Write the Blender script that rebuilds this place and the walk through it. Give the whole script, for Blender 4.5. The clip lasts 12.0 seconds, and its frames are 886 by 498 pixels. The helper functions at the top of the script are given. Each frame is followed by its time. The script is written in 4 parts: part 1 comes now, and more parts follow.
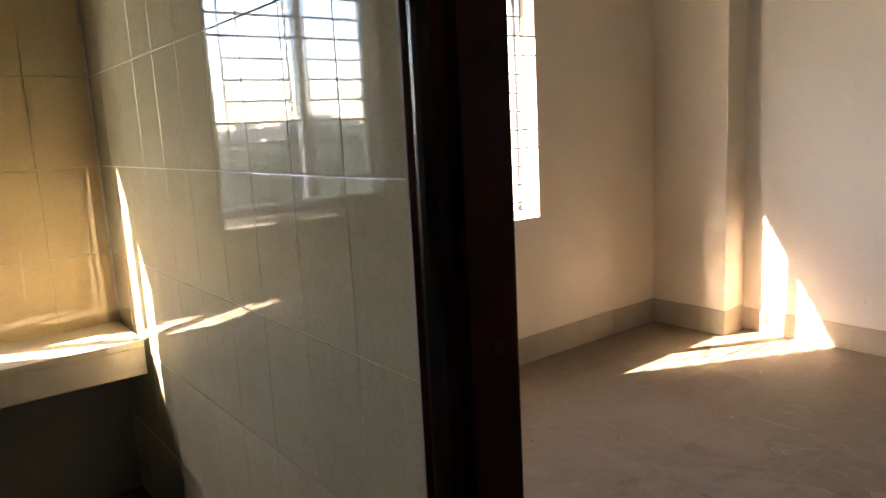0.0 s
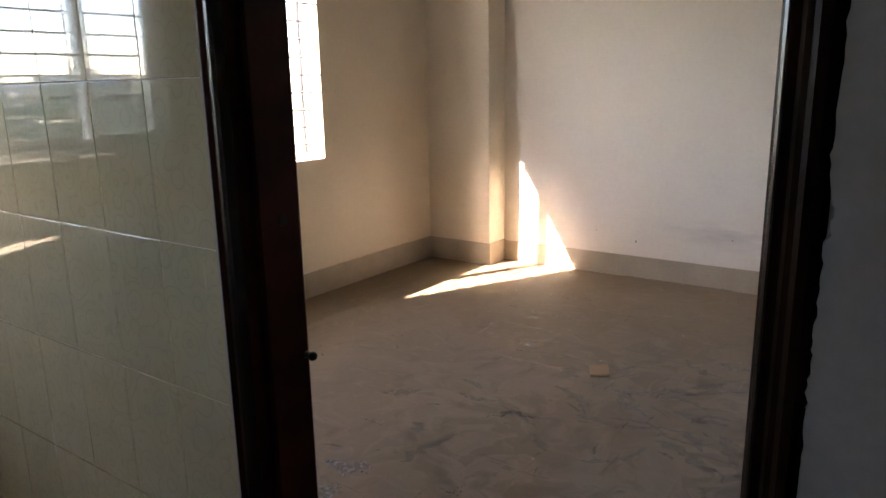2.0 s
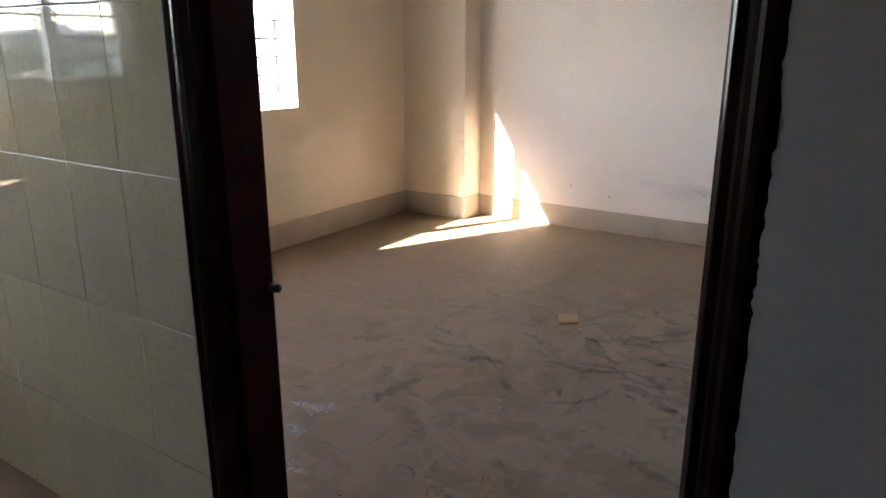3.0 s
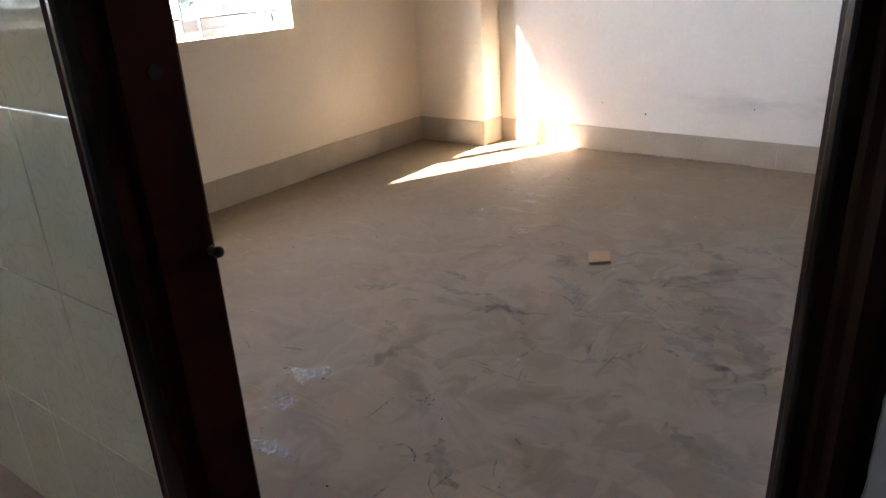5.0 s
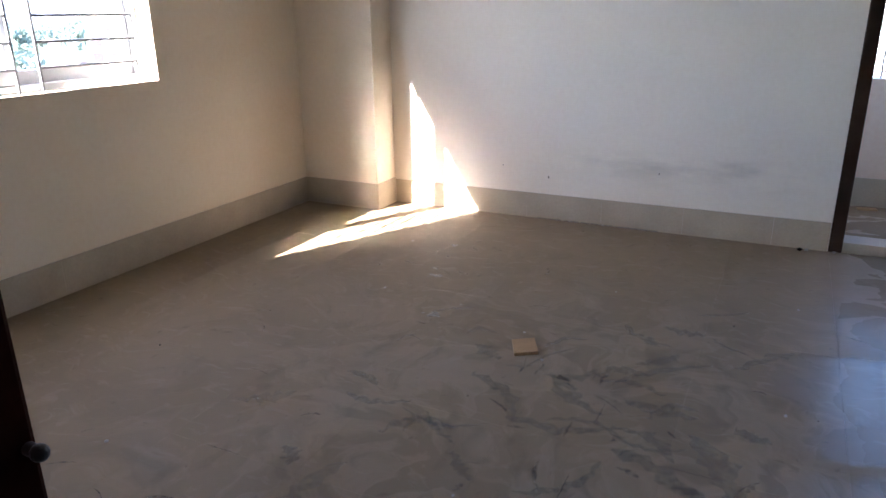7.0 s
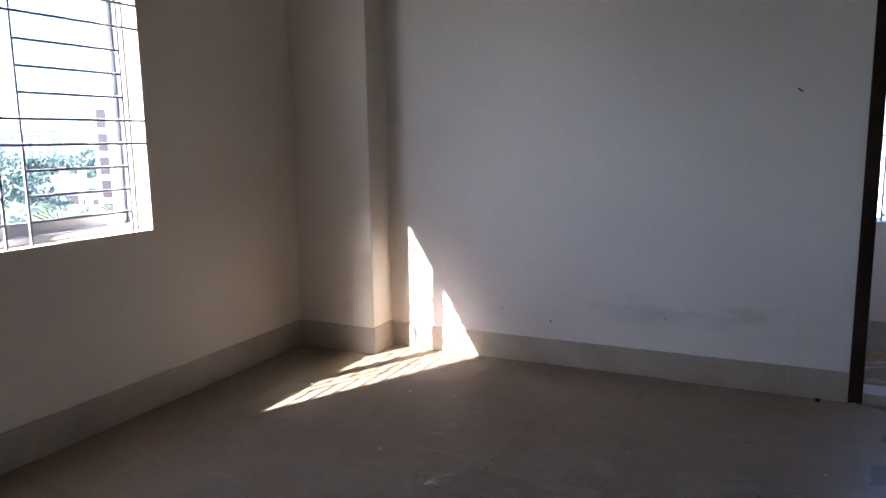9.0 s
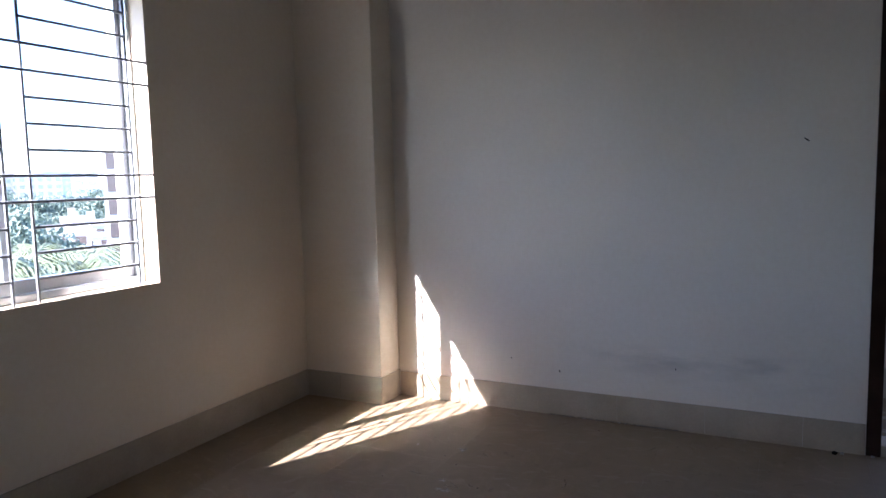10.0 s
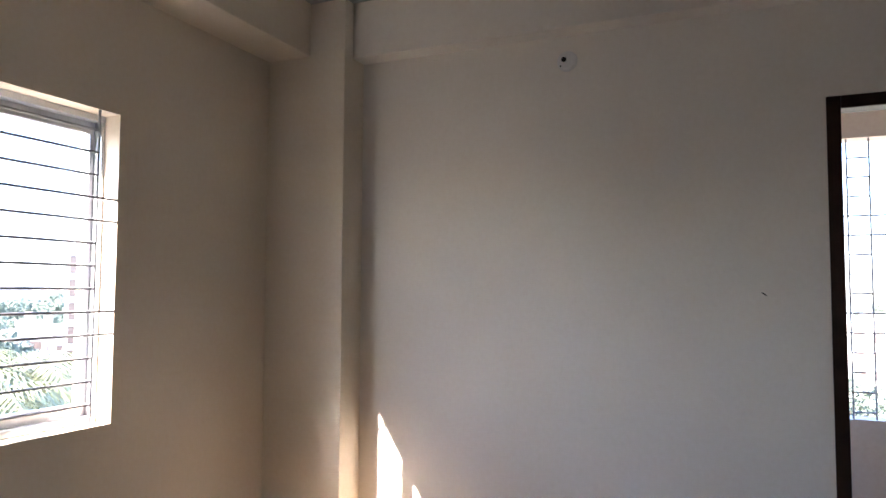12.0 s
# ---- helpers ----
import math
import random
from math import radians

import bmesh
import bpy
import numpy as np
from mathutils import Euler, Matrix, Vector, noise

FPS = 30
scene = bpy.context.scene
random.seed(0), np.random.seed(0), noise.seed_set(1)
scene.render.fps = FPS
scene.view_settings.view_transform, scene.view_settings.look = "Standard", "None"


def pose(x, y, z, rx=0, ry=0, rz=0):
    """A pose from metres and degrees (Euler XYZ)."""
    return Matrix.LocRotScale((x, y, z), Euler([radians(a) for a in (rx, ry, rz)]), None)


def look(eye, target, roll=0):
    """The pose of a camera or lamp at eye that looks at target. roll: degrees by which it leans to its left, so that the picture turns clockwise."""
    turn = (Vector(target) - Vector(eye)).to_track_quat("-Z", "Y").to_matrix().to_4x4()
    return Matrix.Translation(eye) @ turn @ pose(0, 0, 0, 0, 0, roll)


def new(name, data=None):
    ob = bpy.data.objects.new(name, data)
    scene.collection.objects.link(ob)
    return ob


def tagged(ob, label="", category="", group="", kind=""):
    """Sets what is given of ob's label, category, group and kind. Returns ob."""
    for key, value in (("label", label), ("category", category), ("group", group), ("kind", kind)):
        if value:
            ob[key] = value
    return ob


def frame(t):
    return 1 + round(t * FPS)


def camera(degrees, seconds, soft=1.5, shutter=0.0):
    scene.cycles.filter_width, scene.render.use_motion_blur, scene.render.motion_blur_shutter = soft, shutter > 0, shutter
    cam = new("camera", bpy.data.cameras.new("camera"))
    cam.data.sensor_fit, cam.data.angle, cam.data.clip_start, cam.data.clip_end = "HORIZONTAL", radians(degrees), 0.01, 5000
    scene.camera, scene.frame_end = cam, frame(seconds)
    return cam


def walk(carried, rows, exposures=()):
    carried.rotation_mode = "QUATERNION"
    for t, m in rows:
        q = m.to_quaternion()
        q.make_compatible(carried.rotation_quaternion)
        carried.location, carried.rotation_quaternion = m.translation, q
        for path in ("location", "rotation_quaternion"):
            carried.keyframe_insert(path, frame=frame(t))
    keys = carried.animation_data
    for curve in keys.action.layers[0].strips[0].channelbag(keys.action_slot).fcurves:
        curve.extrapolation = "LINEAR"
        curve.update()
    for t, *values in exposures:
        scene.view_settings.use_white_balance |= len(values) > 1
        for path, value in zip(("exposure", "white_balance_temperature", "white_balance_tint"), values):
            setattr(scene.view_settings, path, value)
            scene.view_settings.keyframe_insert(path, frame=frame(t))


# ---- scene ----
cam = camera(64.4, 12.0)
PATH = [
    (0, (2.625, -0.638, 1.269), (1.06, 0.561, 0.93), -3.0),
    (0.5, (2.712, -0.652, 1.264), (1.225, 0.642, 0.921), -2.9),
    (1, (2.784, -0.718, 1.248), (1.44, 0.731, 0.947), -2.2),
    (1.5, (2.841, -0.794, 1.212), (1.627, 0.751, 0.838), -2.1),
    (2, (2.875, -0.854, 1.168), (1.742, 0.731, 0.716), -1.1),
    (2.5, (2.888, -0.874, 1.142), (1.766, 0.7, 0.631), -1.0),
    (3, (2.907, -0.851, 1.106), (1.838, 0.746, 0.553), -0.0),
    (5, (2.783, -0.518, 1.038), (1.669, 0.964, 0.288), -3.0),
    (5.5, (2.685, -0.432, 1.005), (1.714, 1.067, 0.104), -1.7),
    (6, (2.619, -0.391, 1.047), (1.697, 1.144, 0.156), -0.9),
    (6.5, (2.509, -0.294, 1.071), (1.658, 1.34, 0.294), -0.5),
    (7, (2.491, -0.25, 1.05), (1.655, 1.451, 0.41), -0.7),
    (9, (2.434, -0.128, 1.142), (1.57, 1.65, 0.835), -0.9),
    (9.5, (2.441, -0.122, 1.153), (1.544, 1.647, 0.894), -1.8),
    (10, (2.42, -0.112, 1.197), (1.537, 1.671, 0.997), -1.3),
    (10.5, (2.409, -0.104, 1.23), (1.497, 1.668, 1.055), -1.9),
    (11, (2.395, -0.125, 1.229), (1.5, 1.663, 1.201), -1.3),
    (11.5, (2.401, -0.113, 1.28), (1.561, 1.7, 1.355), -0.7),
    (12, (2.428, -0.105, 1.329), (1.625, 1.723, 1.449), 0.3),
]
EXPOSURES = [(0, 4.22, 6900, 24), (0.5, 4.22, 6600, 22), (1, 4.00, 6400, 22), (1.5, 4.05, 6300, 22), (2.5, 4.33, 6200, 22), (3.2, 4.48, 6100, 22), (5, 4.82, 5850, 20), (5.5, 5.02, 6000, 20), (6, 5.28, 5750, 20), (6.5, 4.85, 5600, 19), (7.2, 4.15, 5250, 19), (8.8, 3.33, 5050, 22), (9.5, 3.17, 4950, 20), (10.5, 3.05, 5050, 20), (11.2, 3.20, 5100, 21), (12, 3.75, 5600, 22)]
walk(cam, [(t, look(eye, target, roll)) for t, eye, target, roll in PATH], EXPOSURES)

# ---- light ----
SUN_H, SUN_TAN = Vector((0.451, 0.8926, 0)).normalized(), 0.753
sun_dir = Vector((SUN_H.x, SUN_H.y, -SUN_TAN)).normalized()
sun_data = bpy.data.lights.new("sun", "SUN")
sun_data.energy, sun_data.angle, sun_data.color = 5.0, radians(0.42), (1.0, 0.835, 0.625)
sun = new("sun", sun_data)
sun.matrix_world = look((0, 0, 0), sun_dir)
world = bpy.data.worlds.new("sky")
scene.world = world
world.use_nodes = True
wn = world.node_tree
sky = wn.nodes.new("ShaderNodeTexSky")
sky.sky_type, sky.sun_disc = "NISHITA", False
sky.sun_elevation = math.atan(SUN_TAN)
sky.sun_rotation = math.atan2(-SUN_H.x, -SUN_H.y)
sky.dust_density, sky.air_density = 0.6, 1.0
wn.links.new(sky.outputs[0], wn.nodes["Background"].inputs[0])
wn.nodes["Background"].inputs[1].default_value = 0.098


# ---- materials ----
def material(name, base, rough=0.6, metal=0.0, other=None, scale=3.0, fine=60.0, bump=0.1, fine_amount=0.12, contrast=(0.35, 0.7), distance=0.004, coat=0.0):
    """Colour varied by broad stains and fine grain, with a fine relief."""
    m = bpy.data.materials.new(name)
    m.use_nodes = True
    n, l = m.node_tree.nodes, m.node_tree.links
    b = n["Principled BSDF"]
    b.inputs["Roughness"].default_value, b.inputs["Metallic"].default_value = rough, metal
    b.inputs["Coat Weight"].default_value = coat
    co = n.new("ShaderNodeTexCoord")
    big, small = n.new("ShaderNodeTexNoise"), n.new("ShaderNodeTexNoise")
    big.inputs["Scale"].default_value, big.inputs["Detail"].default_value = scale, 6
    small.inputs["Scale"].default_value, small.inputs["Detail"].default_value = fine, 4
    ramp = n.new("ShaderNodeValToRGB")
    ramp.color_ramp.elements[0].position, ramp.color_ramp.elements[1].position = contrast
    ramp.color_ramp.elements[0].color = (*base, 1)
    ramp.color_ramp.elements[1].color = (*(other or [c * 0.86 for c in base]), 1)
    mix = n.new("ShaderNodeMix")
    mix.data_type, mix.blend_type = "RGBA", "OVERLAY"
    mix.inputs[0].default_value = fine_amount
    for node in (big, small):
        l.new(co.outputs["Object"], node.inputs["Vector"])
    l.new(big.outputs["Fac"], ramp.inputs[0])
    l.new(ramp.outputs[0], mix.inputs[6])
    l.new(small.outputs["Fac"], mix.inputs[7])
    l.new(mix.outputs[2], b.inputs["Base Color"])
    bp = n.new("ShaderNodeBump")
    bp.inputs["Strength"].default_value, bp.inputs["Distance"].default_value = bump, distance
    l.new(small.outputs["Fac"], bp.inputs["Height"])
    l.new(bp.outputs[0], b.inputs["Normal"])
    return m


paint = material("cream_wall_paint", (0.76, 0.705, 0.62), 0.55, other=(0.715, 0.66, 0.575), scale=1.6, fine=45, bump=0.15)


# the same cream, yellowed to carry warm light bounced off the sunlit floor
bounce_warm_paint = material("bounce_warmed_cream_wall_paint", (0.76, 0.668, 0.53), 0.55, other=(0.715, 0.622, 0.487), scale=1.6, fine=45, bump=0.15)


def stained(m):
    """Adds a faint grey damp band, low on the wall, to a copy of a paint."""
    m = m.copy()
    m.name = "damp_stained_wall_paint"
    n, l = m.node_tree.nodes, m.node_tree.links
    b = n["Principled BSDF"]
    src = b.inputs["Base Color"].links[0].from_socket
    geo, mp, t, xyz = n.new("ShaderNodeNewGeometry"), n.new("ShaderNodeMapping"), n.new("ShaderNodeTexNoise"), n.new("ShaderNodeSeparateXYZ")
    mp.inputs["Scale"].default_value = (2.2, 1, 9)
    t.inputs["Scale"].default_value, t.inputs["Detail"].default_value = 1.6, 8
    l.new(geo.outputs["Position"], mp.inputs[0])
    l.new(mp.outputs[0], t.inputs["Vector"])
    l.new(geo.outputs["Position"], xyz.inputs[0])

    def hat(out, a, b1, c, d):
        up, down, mul = n.new("ShaderNodeMapRange"), n.new("ShaderNodeMapRange"), n.new("ShaderNodeMath")
        mul.operation = "MULTIPLY"
        for node, lo, hi, t0, t1 in ((up, a, b1, 0, 1), (down, c, d, 1, 0)):
            for key, value in (("From Min", lo), ("From Max", hi), ("To Min", t0), ("To Max", t1)):
                node.inputs[key].default_value = value
            l.new(out, node.inputs["Value"])
        l.new(up.outputs[0], mul.inputs[0])
        l.new(down.outputs[0], mul.inputs[1])
        return mul.outputs[0]
    zone, high, m1, m2 = hat(xyz.outputs["X"], 1.35, 1.85, 2.4, 2.7), hat(xyz.outputs["Z"], 0.20, 0.33, 0.345, 0.40), n.new("ShaderNodeMath"), n.new("ShaderNodeMath")
    rp = n.new("ShaderNodeMapRange")
    rp.inputs["From Min"].default_value, rp.inputs["From Max"].default_value, rp.inputs["To Max"].default_value = 0.40, 0.64, 0.5
    l.new(t.outputs["Fac"], rp.inputs["Value"])
    m1.operation = m2.operation = "MULTIPLY"
    l.new(zone, m1.inputs[0])
    l.new(high, m1.inputs[1])
    l.new(m1.outputs[0], m2.inputs[0])
    l.new(rp.outputs[0], m2.inputs[1])
    mx = n.new("ShaderNodeMix")
    mx.data_type = "RGBA"
    l.new(m2.outputs[0], mx.inputs[0])
    l.new(src, mx.inputs[6])
    mx.inputs[7].default_value = (0.36, 0.34, 0.31, 1)
    l.new(mx.outputs[2], b.inputs["Base Color"])
    return m


far_paint = stained(paint)
peach_paint = material("peach_veranda_paint", (0.72, 0.58, 0.48), 0.6, scale=1.6, fine=45, bump=0.15)
# ceiling colour is greyed so that less bounce light reaches the upper walls
ceiling_paint = material("greyed_ceiling_paint", (0.45, 0.435, 0.40), 0.7, scale=1.2, fine=40, bump=0.15)
skirting_tile = material("beige_skirting_tile", (0.42, 0.356, 0.268), 0.35, other=(0.36, 0.305, 0.228), scale=6, fine=90, bump=0.05)
grout = material("pale_tile_grout", (0.74, 0.71, 0.63), 0.8, scale=20, fine=200, bump=0.2)
dark_grout = material("dusty_floor_grout", (0.235, 0.19, 0.14), 0.85, scale=12, fine=150, bump=0.2)
wood = material("dark_varnished_wood", (0.026, 0.0048, 0.002), 0.42, other=(0.013, 0.003, 0.0015), scale=9, fine=120, bump=0.1)
wood.node_tree.nodes["Principled BSDF"].inputs["Specular IOR Level"].default_value = 0.02
# right jamb: a darker copy of the door frame's wood colour
right_jamb_wood = material("blackish_brown_varnished_wood", (0.013, 0.0045, 0.002), 0.45, other=(0.007, 0.003, 0.0015), scale=9, fine=120, bump=0.1)
right_jamb_wood.node_tree.nodes["Principled BSDF"].inputs["Specular IOR Level"].default_value = 0.04
# bare wood brightened to orange for the room light falling on the inner face
lit_raw_wood = material("bounce_lit_bare_wood", (0.26, 0.115, 0.035), 0.5, other=(0.17, 0.07, 0.02), scale=7, fine=110, bump=0.12)
gloss_wood = material("glossy_dark_varnish", (0.016, 0.006, 0.004), 0.24, other=(0.010, 0.004, 0.003), scale=9, fine=120, bump=0.06)
brown_wood = material("dark_brown_stained_wood", (0.032, 0.016, 0.010), 0.42, other=(0.018, 0.009, 0.006), scale=9, fine=120, bump=0.1)
brown_wood.node_tree.nodes["Principled BSDF"].inputs["Specular IOR Level"].default_value = 0.12
aluminium = material("brushed_aluminium", (0.6, 0.62, 0.65), 0.38, 0.85, scale=5, fine=140, bump=0.04)
# white bars given a dark grey base for their backlit, shaded room side
bar_paint = material("backlit_white_enamel_on_steel", (0.30, 0.31, 0.33), 0.4, scale=14, fine=120, bump=0.08)


def dusty_floor():
    """Beige floor tile under dried cement smears, grey haze and dark scuffs, in world metres."""
    m = bpy.data.materials.new("dusty_beige_floor_tile")
    m.use_nodes = True
    n, l = m.node_tree.nodes, m.node_tree.links
    b = n["Principled BSDF"]
    geo = n.new("ShaderNodeNewGeometry")

    swirl, shift, bent = n.new("ShaderNodeTexNoise"), n.new("ShaderNodeVectorMath"), n.new("ShaderNodeVectorMath")
    swirl.inputs["Scale"].default_value, swirl.inputs["Detail"].default_value = 2.2, 3
    shift.operation, bent.operation = "MULTIPLY", "ADD"
    shift.inputs[1].default_value = (0.42, 0.42, 0.0)
    l.new(geo.outputs["Position"], swirl.inputs["Vector"])
    l.new(swirl.outputs["Color"], shift.inputs[0])
    l.new(geo.outputs["Position"], bent.inputs[0])
    l.new(shift.outputs[0], bent.inputs[1])

    def noisy(scale, detail, distortion, stops, stretch=(1, 1, 1), turn=0.0):
        mp, t, r = n.new("ShaderNodeMapping"), n.new("ShaderNodeTexNoise"), n.new("ShaderNodeValToRGB")
        mp.inputs["Scale"].default_value, mp.inputs["Rotation"].default_value = stretch, (0, 0, turn)
        t.inputs["Scale"].default_value, t.inputs["Detail"].default_value, t.inputs["Distortion"].default_value = scale, detail, distortion
        l.new(bent.outputs[0], mp.inputs["Vector"])
        l.new(mp.outputs[0], t.inputs["Vector"])
        l.new(t.outputs["Fac"], r.inputs[0])
        e = r.color_ramp.elements
        while len(e) < len(stops):
            e.new(0.5)
        for k, (p, v) in enumerate(stops):
            e[k].position, e[k].color = p, (v, v, v, 1)
        return r.outputs[0]

    def over(below, colour, fac):
        mx = n.new("ShaderNodeMix")
        mx.data_type = "RGBA"
        l.new(fac, mx.inputs[0])
        if isinstance(below, tuple):
            mx.inputs[6].default_value = (*below, 1)
        else:
            l.new(below, mx.inputs[6])
        mx.inputs[7].default_value = (*colour, 1)
        return mx.outputs[2]
    haze = noisy(1.5, 9, 0.4, [(0.34, 0), (0.66, 0.9)])
    smear = noisy(2.4, 9, 0.5, [(0.50, 0), (0.545, 0.8), (0.61, 0.45), (0.72, 0.15)], (1, 1.5, 1), 0.6)
    patch = noisy(4.2, 9, 0.6, [(0.53, 0), (0.575, 0.65), (0.66, 0.3)], (1.6, 1, 1), 2.2)
    dab = noisy(12, 9, 0.8, [(0.56, 0), (0.68, 0.5)], (1, 2.2, 1), 0.9)
    scuff = noisy(3.6, 10, 1.2, [(0.488, 0), (0.5, 1.0), (0.512, 0)], (1, 2.4, 1), 1.1)
    where = noisy(2.4, 4, 0.4, [(0.56, 0), (0.72, 0.22)])
    spots = noisy(24, 3, 0.5, [(0.66, 0), (0.76, 0.4)])
    grime = noisy(6.0, 7, 0.5, [(0.54, 0), (0.74, 0.7)], (1.6, 1, 1), 1.0)
    trod, near, worked = n.new("ShaderNodeVectorMath"), n.new("ShaderNodeMapRange"), []
    trod.operation = "DISTANCE"
    trod.inputs[1].default_value = (2.1, 1.2, 0.0)
    l.new(geo.outputs["Position"], trod.inputs[0])
    for key, value in (("From Min", 0.6), ("From Max", 1.3), ("To Min", 1.0), ("To Max", 0.3)):
        near.inputs[key].default_value = value
    l.new(trod.outputs["Value"], near.inputs["Value"])
    for coat in (smear, patch, grime):
        mul = n.new("ShaderNodeMath")
        mul.operation = "MULTIPLY"
        l.new(coat, mul.inputs[0])
        l.new(near.outputs[0], mul.inputs[1])
        worked.append(mul.outputs[0])
    smear, patch, grime = worked
    gate = n.new("ShaderNodeMath")
    gate.operation = "MULTIPLY"
    l.new(scuff, gate.inputs[0])
    l.new(where, gate.inputs[1])
    c = over((0.202, 0.155, 0.102), (0.235, 0.182, 0.122), haze)
    c = over(c, (0.286, 0.228, 0.159), smear)
    c = over(c, (0.276, 0.219, 0.154), patch)
    c = over(c, (0.278, 0.225, 0.165), dab)
    c = over(c, (0.139, 0.106, 0.071), grime)
    c = over(c, (0.093, 0.070, 0.049), gate.outputs[0])
    c = over(c, (0.087, 0.068, 0.051), spots)
    l.new(c, b.inputs["Base Color"])
    rough = n.new("ShaderNodeMapRange")
    rough.inputs["To Min"].default_value, rough.inputs["To Max"].default_value = 0.0, 0.45
    l.new(smear, rough.inputs["Value"])
    xyz, swept, total = n.new("ShaderNodeSeparateXYZ"), n.new("ShaderNodeMapRange"), n.new("ShaderNodeMath")
    l.new(geo.outputs["Position"], xyz.inputs[0])
    wob = n.new("ShaderNodeMath")
    wob.operation = "MULTIPLY_ADD"
    wob.inputs[1].default_value = 0.22
    l.new(haze, wob.inputs[0])
    l.new(xyz.outputs["X"], wob.inputs[2])
    l.new(wob.outputs[0], swept.inputs["Value"])
    for key, value in (("From Min", 2.45), ("From Max", 2.95), ("To Min", 0.6), ("To Max", 0.19)):
        swept.inputs[key].default_value = value
    l.new(rough.outputs[0], total.inputs[0])
    l.new(swept.outputs[0], total.inputs[1])
    l.new(total.outputs[0], b.inputs["Roughness"])
    b.inputs["Specular IOR Level"].default_value = 0.075
    bp = n.new("ShaderNodeBump")
    bp.inputs["Strength"].default_value, bp.inputs["Distance"].default_value = 0.16, 0.002
    ridge = n.new("ShaderNodeMath")
    ridge.operation = "MULTIPLY_ADD"
    ridge.inputs[1].default_value = 0.6
    l.new(patch, ridge.inputs[0])
    l.new(smear, ridge.inputs[2])
    l.new(ridge.outputs[0], bp.inputs["Height"])
    l.new(bp.outputs[0], b.inputs["Normal"])
    return m


floor_tile = dusty_floor()
cement = material("grey_cement_plaster", (0.34, 0.33, 0.31), 0.85, scale=3, fine=70, bump=0.3)
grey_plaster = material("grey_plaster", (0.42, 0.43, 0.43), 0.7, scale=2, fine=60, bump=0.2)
counter_stone = material("polished_beige_counter", (0.62, 0.555, 0.46), 0.25, scale=5, fine=80, bump=0.04)
glass = bpy.data.materials.new("clear_window_glass")
glass.use_nodes = True
gb = glass.node_tree.nodes["Principled BSDF"]
gb.inputs["Transmission Weight"].default_value, gb.inputs["Roughness"].default_value = 1.0, 0.0
gb.inputs["Base Color"].default_value, gb.inputs["IOR"].default_value = (0.93, 0.97, 0.97, 1), 1.02


# ---- building blocks ----
def block(x0, x1, y0, y1, z0, z1, bevel=0.0, bm=None):
    bm = bm or bmesh.new()
    made = bmesh.ops.create_cube(bm, size=1.0, matrix=Matrix.LocRotScale(((x0 + x1) / 2, (y0 + y1) / 2, (z0 + z1) / 2), None, (x1 - x0, y1 - y0, z1 - z0)))
    if bevel:
        edges = {e for v in made["verts"] for e in v.link_edges}
        bmesh.ops.bevel(bm, geom=list(edges), offset=bevel, segments=2, affect="EDGES", profile=0.6)
    return bm


def slab(us, vs, holes, w0, w1, axis):
    """A wall or slab cut on the lines us and vs, with the cells in holes left open; axis: the way its thickness w0..w1 runs."""
    bm, verts = bmesh.new(), {}

    def vert(i, j, k):
        if (i, j, k) not in verts:
            u, v, w = us[i], vs[j], (w0, w1)[k]
            verts[i, j, k] = bm.verts.new({"x": (w, u, v), "y": (u, w, v), "z": (u, v, w)}[axis])
        return verts[i, j, k]
    solid = {(i, j) for i in range(len(us) - 1) for j in range(len(vs) - 1)} - set(holes)
    for i, j in solid:
        for k in (0, 1):
            bm.faces.new([vert(i, j, k), vert(i + 1, j, k), vert(i + 1, j + 1, k), vert(i, j + 1, k)])
        for di, dj, p, q in ((-1, 0, (i, j), (i, j + 1)), (1, 0, (i + 1, j), (i + 1, j + 1)), (0, -1, (i, j), (i + 1, j)), (0, 1, (i, j + 1), (i + 1, j + 1))):
            if (i + di, j + dj) not in solid:
                bm.faces.new([vert(*p, 0), vert(*q, 0), vert(*q, 1), vert(*p, 1)])
    bmesh.ops.recalc_face_normals(bm, faces=bm.faces)
    return bm


def mesh_of(name, bm, mat):
    me = bpy.data.meshes.new(name)
    bm.to_mesh(me)
    bm.free()
    me.materials.append(mat)
    return me


def part(name, bm, mat, parent=None, label=""):
    ob = new(name, mesh_of(name, bm, mat))
    if parent:
        ob.parent = parent
    return tagged(ob, label)


def structure(name, bm, mat, label, category):
    return tagged(part(name, bm, mat), label, category, kind="structure")


def thing(name, label, category, at=(0, 0, 0), group="", kind=""):
    ob = new(name)
    ob.location = at
    ob.empty_display_size = 0.1
    return tagged(ob, label, category, group, kind)


# ---- plan ----
H = 2.88
L = 3.22                      # far wall of the room
WY0, WY1, WZ0, WZ1 = 0.735, 2.03, 0.78, 2.065      # window of the room
KX = -0.38                    # window wall of the kitchen
KY0, KY1, KZ0, KZ1 = -1.31, -0.475, 0.88, 1.98    # window of the kitchen
DX0, DX1, DZ = 1.72, 2.779, 2.15                   # doorway from the kitchen
EX0, EX1, EZ = 2.727, 3.62, 2.156                 # doorway to the veranda
VY = 3.95                     # parapet of the veranda
KF = -0.154                   # floor of the kitchen, a step below the room

